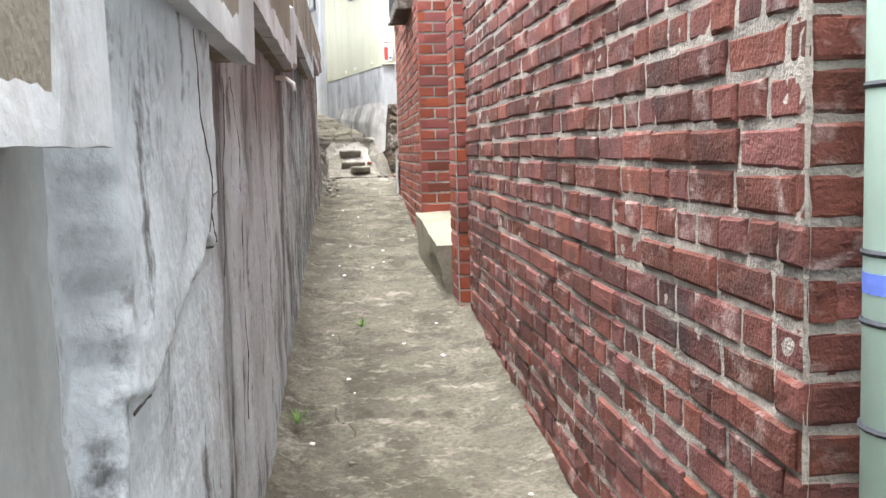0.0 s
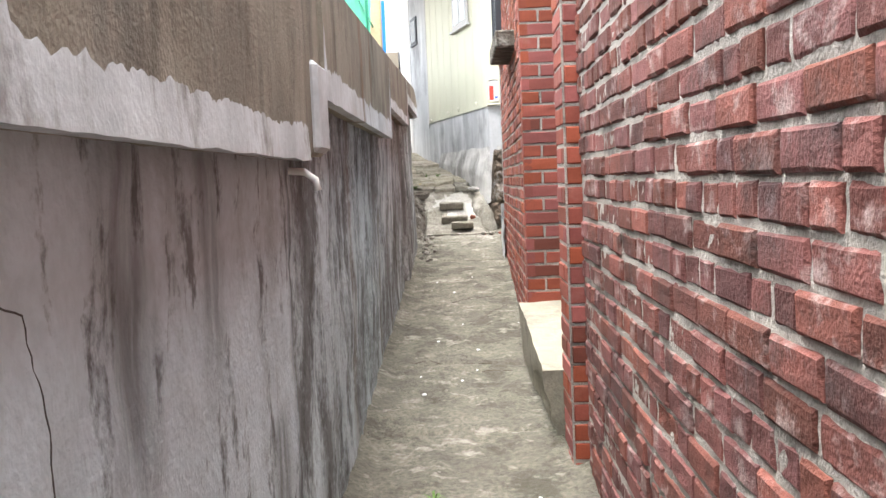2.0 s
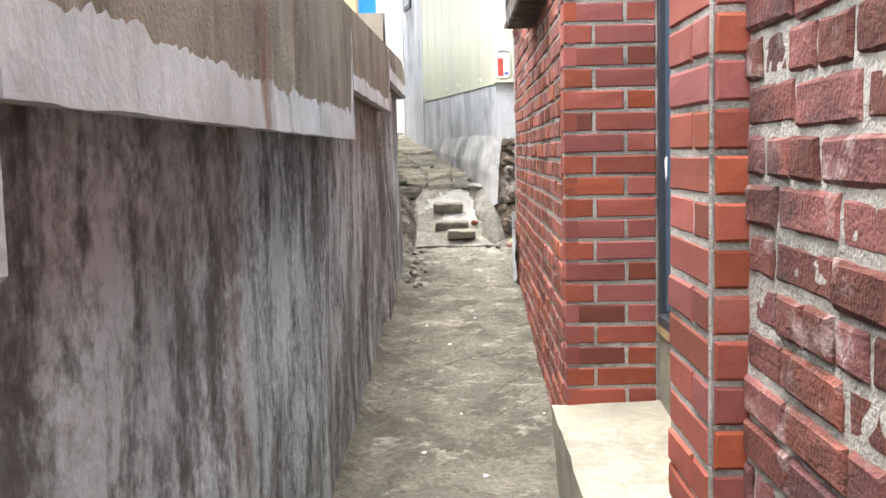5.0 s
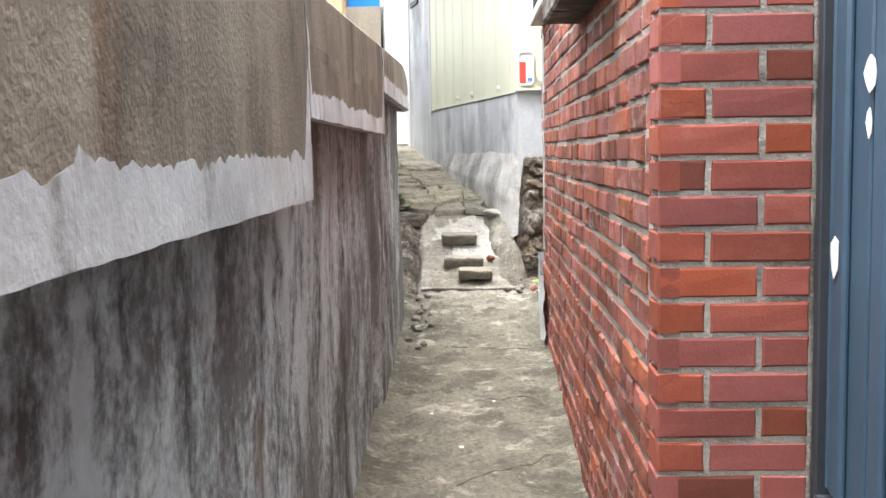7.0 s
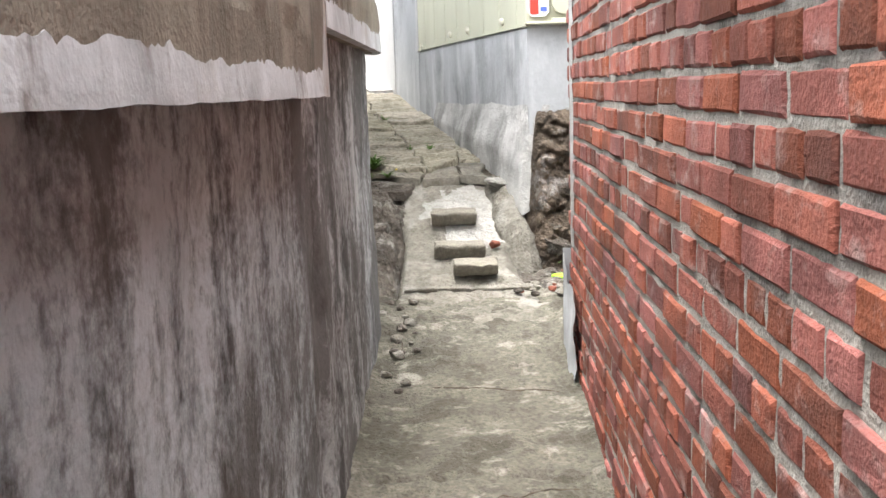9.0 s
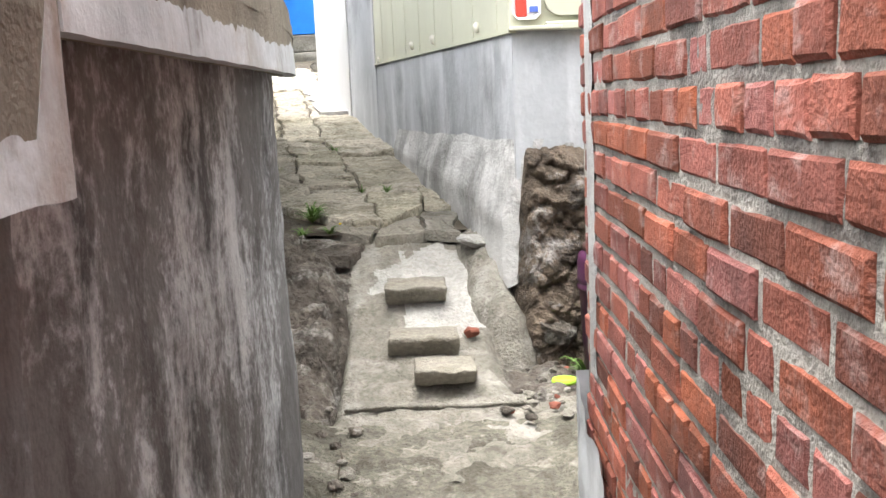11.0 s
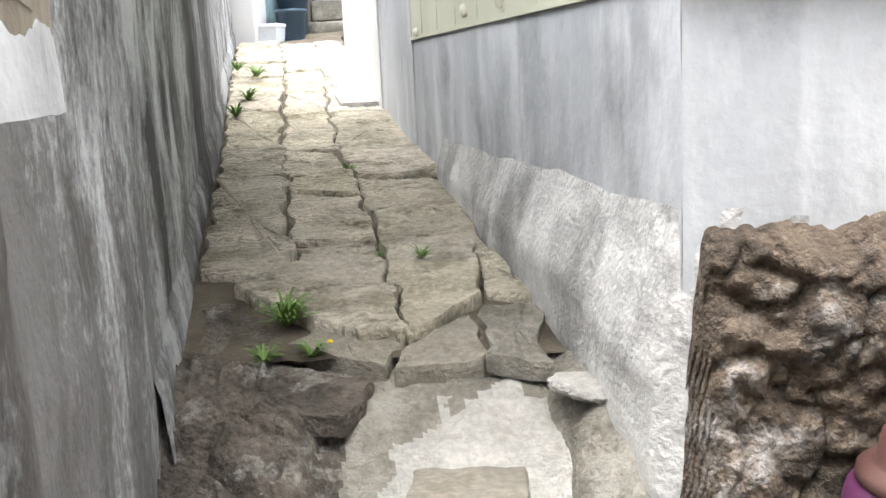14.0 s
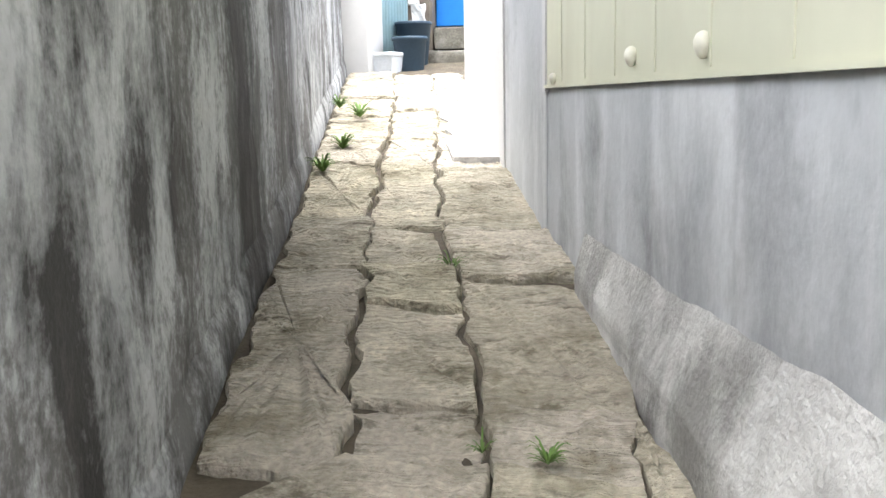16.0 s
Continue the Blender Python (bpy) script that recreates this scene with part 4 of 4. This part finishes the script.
part("pane", hbox(11.5, 11.74, 3.1, 3.7, 0.026, 0.033), M_GLASS, hw)
part("pane", hbox(11.77, 12.0, 3.1, 3.7, 0.026, 0.033), M_GLASS, hw)
part("sill", hbox(11.4, 12.1, 3.03, 3.05, 0.014, 0.05), M_WHITE, hw)
hw2 = part("window", hbox(13.95, 14.3, 3.2, 3.55, 0.0, 0.02), M_STEEL_DK, house, "small dark window")
part("pane", hbox(14.0, 14.25, 3.24, 3.51, 0.016, 0.024), M_GLASS, hw2)
sign = thing("sign_plate", "small white notice plate with a red print", "sign")
part("plate", box(0.485, 0.585, 10.845, 10.855, 2.215, 2.42, 0.02), M_PAPER, sign)
part("print", box(0.495, 0.535, 10.84, 10.846, 2.225, 2.36, 0.002), M_REDP, sign, "red printed block")
part("print", box(0.545, 0.575, 10.84, 10.846, 2.24, 2.26, 0.001), M_INK, sign, "small dark letters")


# bulging plaster footing along the house
def foot_fn(u, v):
    y = 10.9 + 2.0 * u
    top = 1.79 + 0.015 * nse(y, 0, 0, 3)
    bot = max(1.34, pave_z(y) - 0.05) if y > 11.25 else 1.34 - 0.3 * (11.25 - y)
    z = top + (bot - top) * v
    o = 0.055 * min(1, v * 1.8) ** 1.1 + 0.008 * nse(y, z, 0, 4) * min(1, v * 4) + 0.004 * nse(y, z, 0, 15)
    o *= 1 - 0.5 * u
    return house_at(y, o + 0.003, z)


part("footing", grid(90, 26, foot_fn), M_FOOT, house, "pale lumpy plaster footing", smooth=True)


def corner_fn(u, v):
    """The footing's return round the house's corner."""
    p = Vector(foot_fn(0.0, v))
    end = Vector((HOUSE.x + 0.26, 10.884, p.z + 0.2 * v))
    mid = Vector((HOUSE.x - 0.035 * v, 10.872 - 0.05 * v, p.z))
    q = p * (1 - u) ** 2 + mid * 2 * u * (1 - u) + end * u * u
    q.y -= 0.008 * nse(u, v, 0, 6) * math.sin(math.pi * u)
    return q


part("footing", grid(40, 40, corner_fn), M_FOOT, house, "pale lumpy plaster footing", smooth=True)


# rock face below the house
def rock_fn(u, v):
    x = 0.44 + 1.26 * u
    z = 0.85 + (0.95 + 0.025 * nse(x, 0, 0, 6) + 0.015 * nse(x, 0, 0, 25) - 0.62 * max(0.0, 1 - u / 0.06)) * v
    y = 10.82 - 0.13 * (1 - v) - 0.03 * crag(x, z, 4.0) - 0.014 * crag(x, z + 2, 10) + 0.05 * nse(x, z, 0, 3.0, 4) + 0.02 * nse(x, z, 5, 10) + 0.008 * nse(x, z, 2, 32)
    y += 0.12 * max(0.0, (v - 0.9) / 0.1) ** 1.5 + 0.14 * max(0.0, 1 - u / 0.08) ** 1.5
    return (x, y, z)


rock = link("rock_face", grid(190, 150, rock_fn), M_SOIL, smooth=True)
tagged(rock, "dark earthy rock face under the grey house", "rock", kind="structure")
stone(0.8, 10.8, 1.62, 0.035, 8.8, M_STEP, 0.8, label="grey rounded stone lodged in the rock face")
for x, z, r in ((0.75, 1.2, 0.06), (0.58, 1.1, 0.08)):
    stone(x, 10.74, z, r, rs.random() * 40)

# ---- upper path: cracked paving pieces ----
bed = link("path_bed", grid(30, 80, lambda u, v: (lambda y: (pave_left(y) - 0.03 + (pave_right(y) - pave_left(y) + 0.08) * u, y, pave_z(y) - 0.03 + 0.008 * nse(u * 3, y, 0, 5)))(11.35 + 8.4 * v)), M_EARTH, smooth=True)
tagged(bed, "dark earth showing in the cracks of the path", "ground", kind="structure")
pavement = thing("pavement", "cracked and sunken concrete path slabs", "pavement", "structure")


def paving_piece(pts, lift, tilt, seed, material=M_PAVE, th=0.045):
    """A slab from its outline in plan; edges are broken unevenly."""
    rng = random.Random(seed)
    ring = []
    m = len(pts)
    cx, cy = sum(p[0] for p in pts) / m, sum(p[1] for p in pts) / m
    for i in range(m):
        a, b = pts[i], pts[(i + 1) % m]
        n = max(2, int(math.hypot(b[0] - a[0], b[1] - a[1]) / 0.035))
        for q in range(n):
            f = q / n
            x, y = a[0] + (b[0] - a[0]) * f, a[1] + (b[1] - a[1]) * f
            x, y = x + 0.034 * nse(x, y, 0, 6), y + 0.034 * nse(x, y, 7, 6)
            d = math.hypot(x - cx, y - cy)
            x, y = x - (x - cx) / d * 0.006, y - (y - cy) / d * 0.006
            ring.append((x, y))
    bm = bmesh.new()
    h = lambda x, y: pave_z(y) + lift + tilt[0] * (x - cx) + tilt[1] * (y - cy) + 0.006 * nse(x, y, 0, 6) + 0.004 * nse(x * 0.3, y, 1, 30)
    outer = [bm.verts.new((x, y, h(x, y) - 0.012)) for x, y in ring]
    shr = lambda x, y, k: (cx + (x - cx) * k, cy + (y - cy) * k)
    loops = [outer]
    for kf, dz in ((0.975, 0.006), (0.92, 0.008), (0.83, 0.008), (0.73, 0.008), (0.62, 0.008), (0.5, 0.008), (0.38, 0.008), (0.26, 0.006), (0.14, 0.004)):
        loops.append([bm.verts.new((*shr(x, y, kf), h(*shr(x, y, kf)) + dz * nse(x, y, 2, 20))) for x, y in ring])
    low = [bm.verts.new((x, y, h(x, y) - th)) for x, y in ring]
    cen = bm.verts.new((cx, cy, h(cx, cy)))
    n = len(ring)
    for a, b in zip([low] + loops, loops):
        for i in range(n):
            bm.faces.new((a[i], a[(i + 1) % n], b[(i + 1) % n], b[i]))
    for i in range(n):
        bm.faces.new((loops[-1][i], loops[-1][(i + 1) % n], cen))
    bmesh.ops.recalc_face_normals(bm, faces=bm.faces)
    return part("slab", bm, material, pavement)


rp = random.Random(11)


def strip(f0, f1, cuts, skew=0.0):
    for a, b in zip(cuts, cuts[1:]):
        s = rp.uniform(-skew, skew)
        paving_piece([(f0(a), a), (f1(a), a + s), (f1(b), b + s), (f0(b), b)], rp.uniform(-0.012, 0.008), (rp.uniform(-0.02, 0.02), rp.uniform(-0.03, 0.03)), rp.random())


strip(lambda y: pave_left(y) + 0.03, joint_l, [11.9, 13.07, 13.6, 14.5, 15.2, 15.9, 16.6, 17.3, 17.8], 0.1)
strip(joint_l, joint_r, [12.2, 12.75, 13.07, 13.53, 14.2, 14.55, 15.1, 15.5, 16.0, 16.6, 17.2, 17.8], 0.09)
strip(joint_r, lambda y: pave_right(y) - 0.01, [12.2, 13.0, 13.5, 14.35, 15.2, 16.0, 16.8, 17.8], 0.08)
# the lifted front pieces with their curved broken edge
paving_piece([(-0.56, 11.76), (-0.42, 11.62), (-0.266, 11.505), (-0.15, 11.43), (-0.06, 11.41), (-0.11, 11.75), (-0.15, 11.92), (-0.42, 11.93)], 0.012, (0, 0.02), 1.0, th=0.055)
paving_piece([(-0.06, 11.41), (-0.02, 11.43), (0.05, 11.53), (0.13, 11.66), (0.10, 11.86), (-0.15, 11.92), (-0.11, 11.75)], 0.012, (0, 0.02), 2.0, th=0.055)
paving_piece([(-0.42, 11.93), (-0.15, 11.92), (-0.2, 12.17), (-0.465, 12.18)], -0.022, (0, 0.03), 3.0)
paving_piece([(-0.15, 11.92), (0.1, 11.86), (0.12, 12.18), (-0.2, 12.19)], -0.004, (0, 0.02), 4.0)
paving_piece([(0.14, 11.68), (0.24, 11.62), (0.19, 11.95), (0.11, 12.18), (0.1, 11.86)], -0.005, (0.05, 0), 5.0)
# lower front course
paving_piece([(-0.36, 11.42), (-0.1, 11.3), (-0.06, 11.4), (-0.26, 11.53)], -0.02, (0, 0.05), 6.0, M_SLAB, 0.07)
paving_piece([(-0.09, 11.28), (0.13, 11.3), (0.11, 11.58), (-0.03, 11.44), (-0.06, 11.4)], -0.02, (0, 0.05), 7.0, M_SLAB, 0.07)
paving_piece([(0.13, 11.3), (0.28, 11.25), (0.25, 11.6), (0.12, 11.62)], -0.012, (0.0, 0.0), 8.0, M_STEP)
paving_piece([(-0.55, 11.3), (-0.38, 11.28), (-0.33, 11.5), (-0.56, 11.73), (-0.62, 11.7)], -0.03, (0, 0.03), 9.0, M_ROCK)
paving_piece([(-0.5, 11.1), (-0.15, 11.12), (-0.12, 11.27), (-0.38, 11.38), (-0.52, 11.28)], -0.05, (0, 0.05), 10.0, M_ROCK)
patch = part("slab", grid(1, 1, lambda u, v: (0, 0, 0)), M_FOOT, pavement, "bright white cement patch")
bm = bmesh.new()
ring = []
for i in range(40):
    y = 14.55 + 1.5 * (i / 19 if i < 20 else (39 - i) / 19)
    x = (joint_r(y) + 0.05 if i < 20 else pave_right(y) - 0.02)
    ring.append(bm.verts.new((x + 0.06 * nse(x, y, 0, 4), y + 0.08 * nse(x, y, 4, 3), pave_z(y) + 0.012)))
bm.faces.new(ring)
g = bmesh.ops.extrude_face_region(bm, geom=bm.faces[:])
for v in g["geom"]:
    if isinstance(v, bmesh.types.BMVert):
        v.co.z -= 0.04
bmesh.ops.recalc_face_normals(bm, faces=bm.faces)
bm.to_mesh(patch.data)
bm.free()

# ---- the far end ----
wp = link("wall_north_1", box(-2.5, -1.84, 17.95, 18.4, 1.8, 5.0, 0.02), M_WHITE)
tagged(wp, "white painted wall end at the top of the path", "wall", kind="structure")
panel = thing("corrugated_panel", "pale blue corrugated panel beside the buckets", "panel", "structure")
for i in range(9):
    f = i / 9
    x, y = -1.86 + 0.1 * f, 18.42 + 0.55 * f
    part("rib", tube([(x, y, 2.2), (x, y, 5)], 0.033, 8), M_SKYB, panel, smooth=True)
nwall = link("wall_north_2", box(-2.6, -1.55, 19.02, 19.3, 1.9, 5.0, 0.02), M_WOODWALL)
tagged(nwall, "bare brown wall with broken white plaster", "wall", kind="structure")
for x0, x1, z0, z1 in ((-1.84, -1.62, 3.1, 5.0), (-1.72, -1.6, 2.75, 2.95), (-1.9, -1.83, 2.4, 5.0), (-1.75, -1.66, 2.95, 3.2)):
    part("plaster_piece", rough_block(x0, x1, 18.985, 19.03, z0, z1, x0, 0.02), M_WHITE, nwall, "broken white plaster")
for k, (y0, z1) in enumerate(((18.45, 2.385), (18.75, 2.545), (19.02, 2.75))):
    st = link("entry_step", rough_block(-1.53, -0.3, y0, 19.6, 2.0 if k == 0 else z1 - 0.18, z1, k, 0.012, 8), M_STEP, smooth=True)
    tagged(st, "mossy worn concrete step before the blue door", "step", group="steps to the blue door")
bdoor = thing("door_2", "bright blue painted metal door at the top", "door", "structure")
part("leaf", box(-1.55, -0.5, 19.25, 19.3, 2.78, 4.7, 0.004), M_DOORB, bdoor)
part("frame", box(-1.6, -1.55, 19.2, 19.32, 2.75, 4.75, 0.004), M_STEEL_DK, bdoor)
part("plate", box(-1.47, -1.38, 19.242, 19.25, 3.22, 3.28), M_PAPER, bdoor, "small white plate")
back_wall = link("wall_north_3", box(-2.6, 1.0, 19.32, 19.6, 1.9, 5.0), M_WHITE)
tagged(back_wall, "pale wall round the blue door", "wall", kind="structure")


def bucket(x, y, z, r, h, material, label, square=False):
    b = thing("bucket", label, "bucket")
    prof = [(r * 0.74, 0), (r * 0.75, 0.005), (r, h - 0.03), (r * 1.08, h - 0.028), (r * 1.08, h - 0.006), (r * 1.04, h), (r * 0.97, h - 0.004), (r * 0.72, 0.02)]
    part("body", lathe(prof, 4 if square else 28, (0, 0, 0)), material, b, smooth=not square)
    b.matrix_world = pose(x, y, z, 0, 0, 32 if square else 0)
    return b


bucket(-1.6, 18.3, pave_z(18.3) - 0.13, 0.135, 0.36, M_NAVY, "dark navy plastic bucket at the foot of the steps")
bucket(-1.64, 18.66, 2.36, 0.145, 0.42, M_NAVY, "dark navy plastic bucket behind the others")
bucket(-1.76, 18.12, pave_z(18.1) - 0.12, 0.15, 0.25, M_BUCKETW, "small pale square plastic pot on the path", True)
part_bed = link("packed_earth", grid(20, 20, lambda u, v: (-2.2 + 1.9 * u, 17.6 + 1.3 * v, 2.26 + 0.05 * v + 0.02 * nse(u * 4, v * 4, 0, 2))), M_PAVE, smooth=True)
tagged(part_bed, "packed sandy earth before the steps", "ground", kind="structure")
for k in range(12):
    stone(-1.95 + 0.5 * rs.random(), 17.75 + 0.4 * rs.random(), 2.29, 0.03 + 0.03 * rs.random(), k * 3.1, M_PAVE, 0.6, "rubble_stone", "small pale rubble stone before the buckets")

# ---- storage jar ----
jar = thing("storage_jar", "purple plastic storage bin behind the brick corner", "jar")
JX, JY, JZ = 0.79, 10.56, 0.985
part("body", lathe([(0.11, 0), (0.115, 0.01), (0.128, 0.3), (0.134, 0.302), (0.136, 0.315), (0.13, 0.322), (0.131, 0.328), (0.136, 0.334), (0.134, 0.345), (0.134, 0.4), (0.128, 0.425), (0.105, 0.44)], 40, (JX, JY, JZ)), M_PURPLE, jar, smooth=True)
lid = part("lid", lathe([(0.112, 0.436), (0.116, 0.442), (0.114, 0.456), (0.095, 0.465), (0.088, 0.468), (0.08, 0.51), (0.07, 0.517), (0.01, 0.52)], 40, (JX, JY, JZ)), M_LID, jar, "faded brown round lid", smooth=True)
part("knob", lathe([(0.01, 0.515), (0.009, 0.535), (0.02, 0.54), (0.02, 0.55), (0.008, 0.553)], 16, (JX, JY, JZ)), M_BLACK, lid, "black knob", smooth=True)
disc = link("plastic_disc", lathe([(0.04, 0.0), (0.044, 0.006), (0.042, 0.014), (0.032, 0.016), (0.03, 0.011), (0.005, 0.011)], 28, (0.585, 10.42, 1.0)), M_LIME, smooth=True)
tagged(disc, "lime green plastic lid lying in the rubble", "toy")

# rubble bits on the ground
for k in range(46):
    x, y = rs.uniform(0.36, 0.75), rs.uniform(10.05, 10.75)
    m = rs.choice((M_ROCK, M_STEP, M_ROCK, M_STEP, M_ROCK, M_BRKSHARD))
    stone(x, y, 0.995, rs.uniform(0.008, 0.025), k * 1.7, m, 0.6, "rubble_stone", "small broken stone chip on the ground")
for k in range(22):
    x, y = rs.uniform(-0.22, -0.05), rs.uniform(9.2, 10.3)
    stone(x, y, floor_z(y) + 0.01, rs.uniform(0.01, 0.03), k * 2.3, rs.choice((M_ROCK, M_STEP)), 0.6, "rubble_stone", "small broken stone chip on the ground")
stone(0.29, 10.66, 1.13, 0.028, 5.5, M_BRKSHARD, 0.8, "brick_chip", "orange broken brick chip in the slope")
for k in range(34):
    y = rs.uniform(2.4, 9.0)
    x = rs.choice((rs.uniform(-0.2, 0.0), rs.uniform(0.0, 0.5)))
    stone(x, y, floor_z(y) + 0.006, rs.uniform(0.005, 0.011), k * 1.1, rs.choice((M_PAPER, M_PAPER, M_STEP)), 0.5, "litter_chip", "tiny pale chip lying on the concrete")


# ---- weeds ----
def weed(x, y, z, r, n, seed, label, flower=False):
    rng = random.Random(seed)
    w = thing("weed", label, "plant")
    bm = bmesh.new()
    for _ in range(int(n * 1.7)):
        a = rng.uniform(0, 2 * math.pi)
        l = r * rng.uniform(0.5, 1.0)
        rise = rng.uniform(0.3, 1.0) * l
        wd = l * rng.uniform(0.035, 0.075)
        d, s = Vector((math.cos(a), math.sin(a), 0)), Vector((-math.sin(a), math.cos(a), 0))
        prev = None
        for q in range(5):
            f = q / 4
            c = Vector((x, y, z)) + d * (l * f) + Vector((0, 0, rise * math.sin(f * 2.1)))
            k = wd * math.sin(math.pi * min(f * 0.9 + 0.1, 1)) * (1 + 0.5 * (q % 2))
            row = [bm.verts.new(c + s * k), bm.verts.new(c - Vector((0, 0, k * 0.3))), bm.verts.new(c - s * k)]
            if prev:
                bm.faces.new((prev[0], prev[1], row[1], row[0]))
                bm.faces.new((prev[1], prev[2], row[2], row[1]))
            prev = row
    part("leaves", bm, M_LEAF, w)
    if flower:
        part("flower", lathe([(0.002, 0), (0.008, 0.004), (0.003, 0.008)], 8, (x + 0.05, y - 0.05, z + 0.05)), M_YEL, w, "yellow flower")


weed(-0.36, 11.53, 1.44, 0.095, 40, 1, "green dandelion rosette in a path crack", False)
weed(-0.27, 11.38, 1.40, 0.06, 18, 2, "small flowering dandelion in a path crack", True)
weed(-0.38, 11.35, 1.40, 0.06, 18, 12, "small green weed beside the path slabs")
weed(-1.15, 14.3, 1.85, 0.09, 26, 3, "low green weed along the plaster wall")
weed(-1.2, 14.8, 1.92, 0.09, 26, 4, "low green weed along the plaster wall")
weed(-1.35, 15.7, 2.05, 0.1, 26, 5, "low green weed along the plaster wall")
weed(-1.55, 16.0, 2.1, 0.09, 22, 6, "low green weed along the plaster wall")
weed(-0.4, 13.05, 1.66, 0.06, 16, 7, "small weed in a paving crack")
weed(-0.05, 11.94, 1.52, 0.05, 18, 8, "small weed in a paving crack")
weed(-0.17, 11.98, 1.52, 0.04, 12, 9, "small weed in a paving crack")
weed(0.68, 10.55, 0.98, 0.11, 14, 10, "leafy green weed growing at the rock's foot")
weed(0.06, 4.35, 0.48, 0.05, 14, 13, "tiny weed in the alley concrete")
weed(-0.17, 3.1, 0.4, 0.06, 14, 14, "tiny weed at the wall's foot")

# ---- green fence on the boundary wall ----
fence = thing("fence", "green plastic-coated mesh fence on top of the wall", "fence")
for y in (4.9, 6.4, 7.9):
    part("post", tube([(-0.4, y, 2.0), (-0.4, y, 3.1)], 0.022, 10), M_GREEN, fence, smooth=True)
part("post", box(-0.42, -0.34, 8.5, 8.6, 2.15, 3.2, 0.006), M_POST, fence, "weathered tan post")
verts, faces = [], []
for i in range(150):
    y0 = 4.0 + i * 0.045
    for sgn in (1, -1):
        ya, za, yb, zb = y0, 2.12, y0 + sgn * 0.5, 3.0
        if min(ya, yb) < 4.9 or max(ya, yb) > 8.5:
            continue
        base = len(verts)
        for (y, z) in ((ya, za), (yb, zb)):
            verts += [(-0.4 + 0.003 * sgn, y - 0.003, z), (-0.394 + 0.003 * sgn, y, z + 0.002), (-0.4 + 0.003 * sgn, y + 0.003, z)]
        faces += [(base, base + 1, base + 4, base + 3), (base + 1, base + 2, base + 5, base + 4), (base + 2, base, base + 3, base + 5)]
me = bpy.data.meshes.new("netting")
me.from_pydata(verts, [], faces)
me.materials.append(M_GREEN)
net = new("netting", me)
net.parent = fence
for z in (2.2, 2.6, 3.0):
    part("rail", tube([(-0.4, 4.9, z), (-0.4, 8.5, z)], 0.008, 6), M_GREEN, fence)

# plain walls that close the place behind
closing = link("wall_south", box(-3, 3, -5.4, -5.0, -1.5, 2.2), M_FAR)
tagged(closing, "plain pale wall far behind", "wall", kind="structure")

# ---- bricks last ----
brick_face(wall_e1, (0.575, 4.6), (0.575, 1.185), 0.02, HB, old_bond, M_BRICK, M_BRICK_I, lambda y, z: 1.2 < y < 3.3 and 0.7 < z < 1.9, 1, ch=0.0042, uneven=0.0045, joint=0.0125)
brick_face(wall_e1, (0.575, 1.192), (0.85, 1.192), 0.02, HB, stretcher_bond, M_BRICK, M_BRICK_I, lambda y, z: False, 2, ch=0.0045)
brick_face(wall_e2, (0.54, 9.6), (0.503, 6.37), 0.5, HB, old_bond, M_BRICK_M, M_BRICK_MI, lambda y, z: y > 7.4 and 0.9 < z < 2.4, 3, ch=0.0042, uneven=0.004, joint=0.0125)
brick_face(wall_e2, (0.5, 6.37), (0.499, 6.26), 0.855, HB, single_bond, M_BRICK_P, M_BRICK_PI, lambda y, z: True, 8, course=0.0662, ch=0.003, uneven=0.001)
brick_face(wall_e2, (0.4945, 6.265), (0.785, 6.265), 0.855, HB, pier_bond, M_BRICK_P, M_BRICK_PI, lambda y, z: True, 4, course=0.0662, ch=0.003, uneven=0.0015)
brick_face(wall_e2, (0.9, 9.603), (0.56, 9.603), 0.9, HB, stretcher_bond, M_BRICK_M, M_BRICK_MI, lambda y, z: True, 5, ch=0.0045)
brick_face(pier, (0.524, 4.875), (0.524, 4.6), 0.2, HB, half_bond, M_BRICK_P, M_BRICK_PI, lambda y, z: True, 6, course=0.0662, ch=0.003)
brick_face(pier, (0.527, 4.597), (0.6, 4.597), 0.2, HB, single_bond, M_BRICK_P, M_BRICK_PI, lambda y, z: True, 7, course=0.0662, ch=0.003)
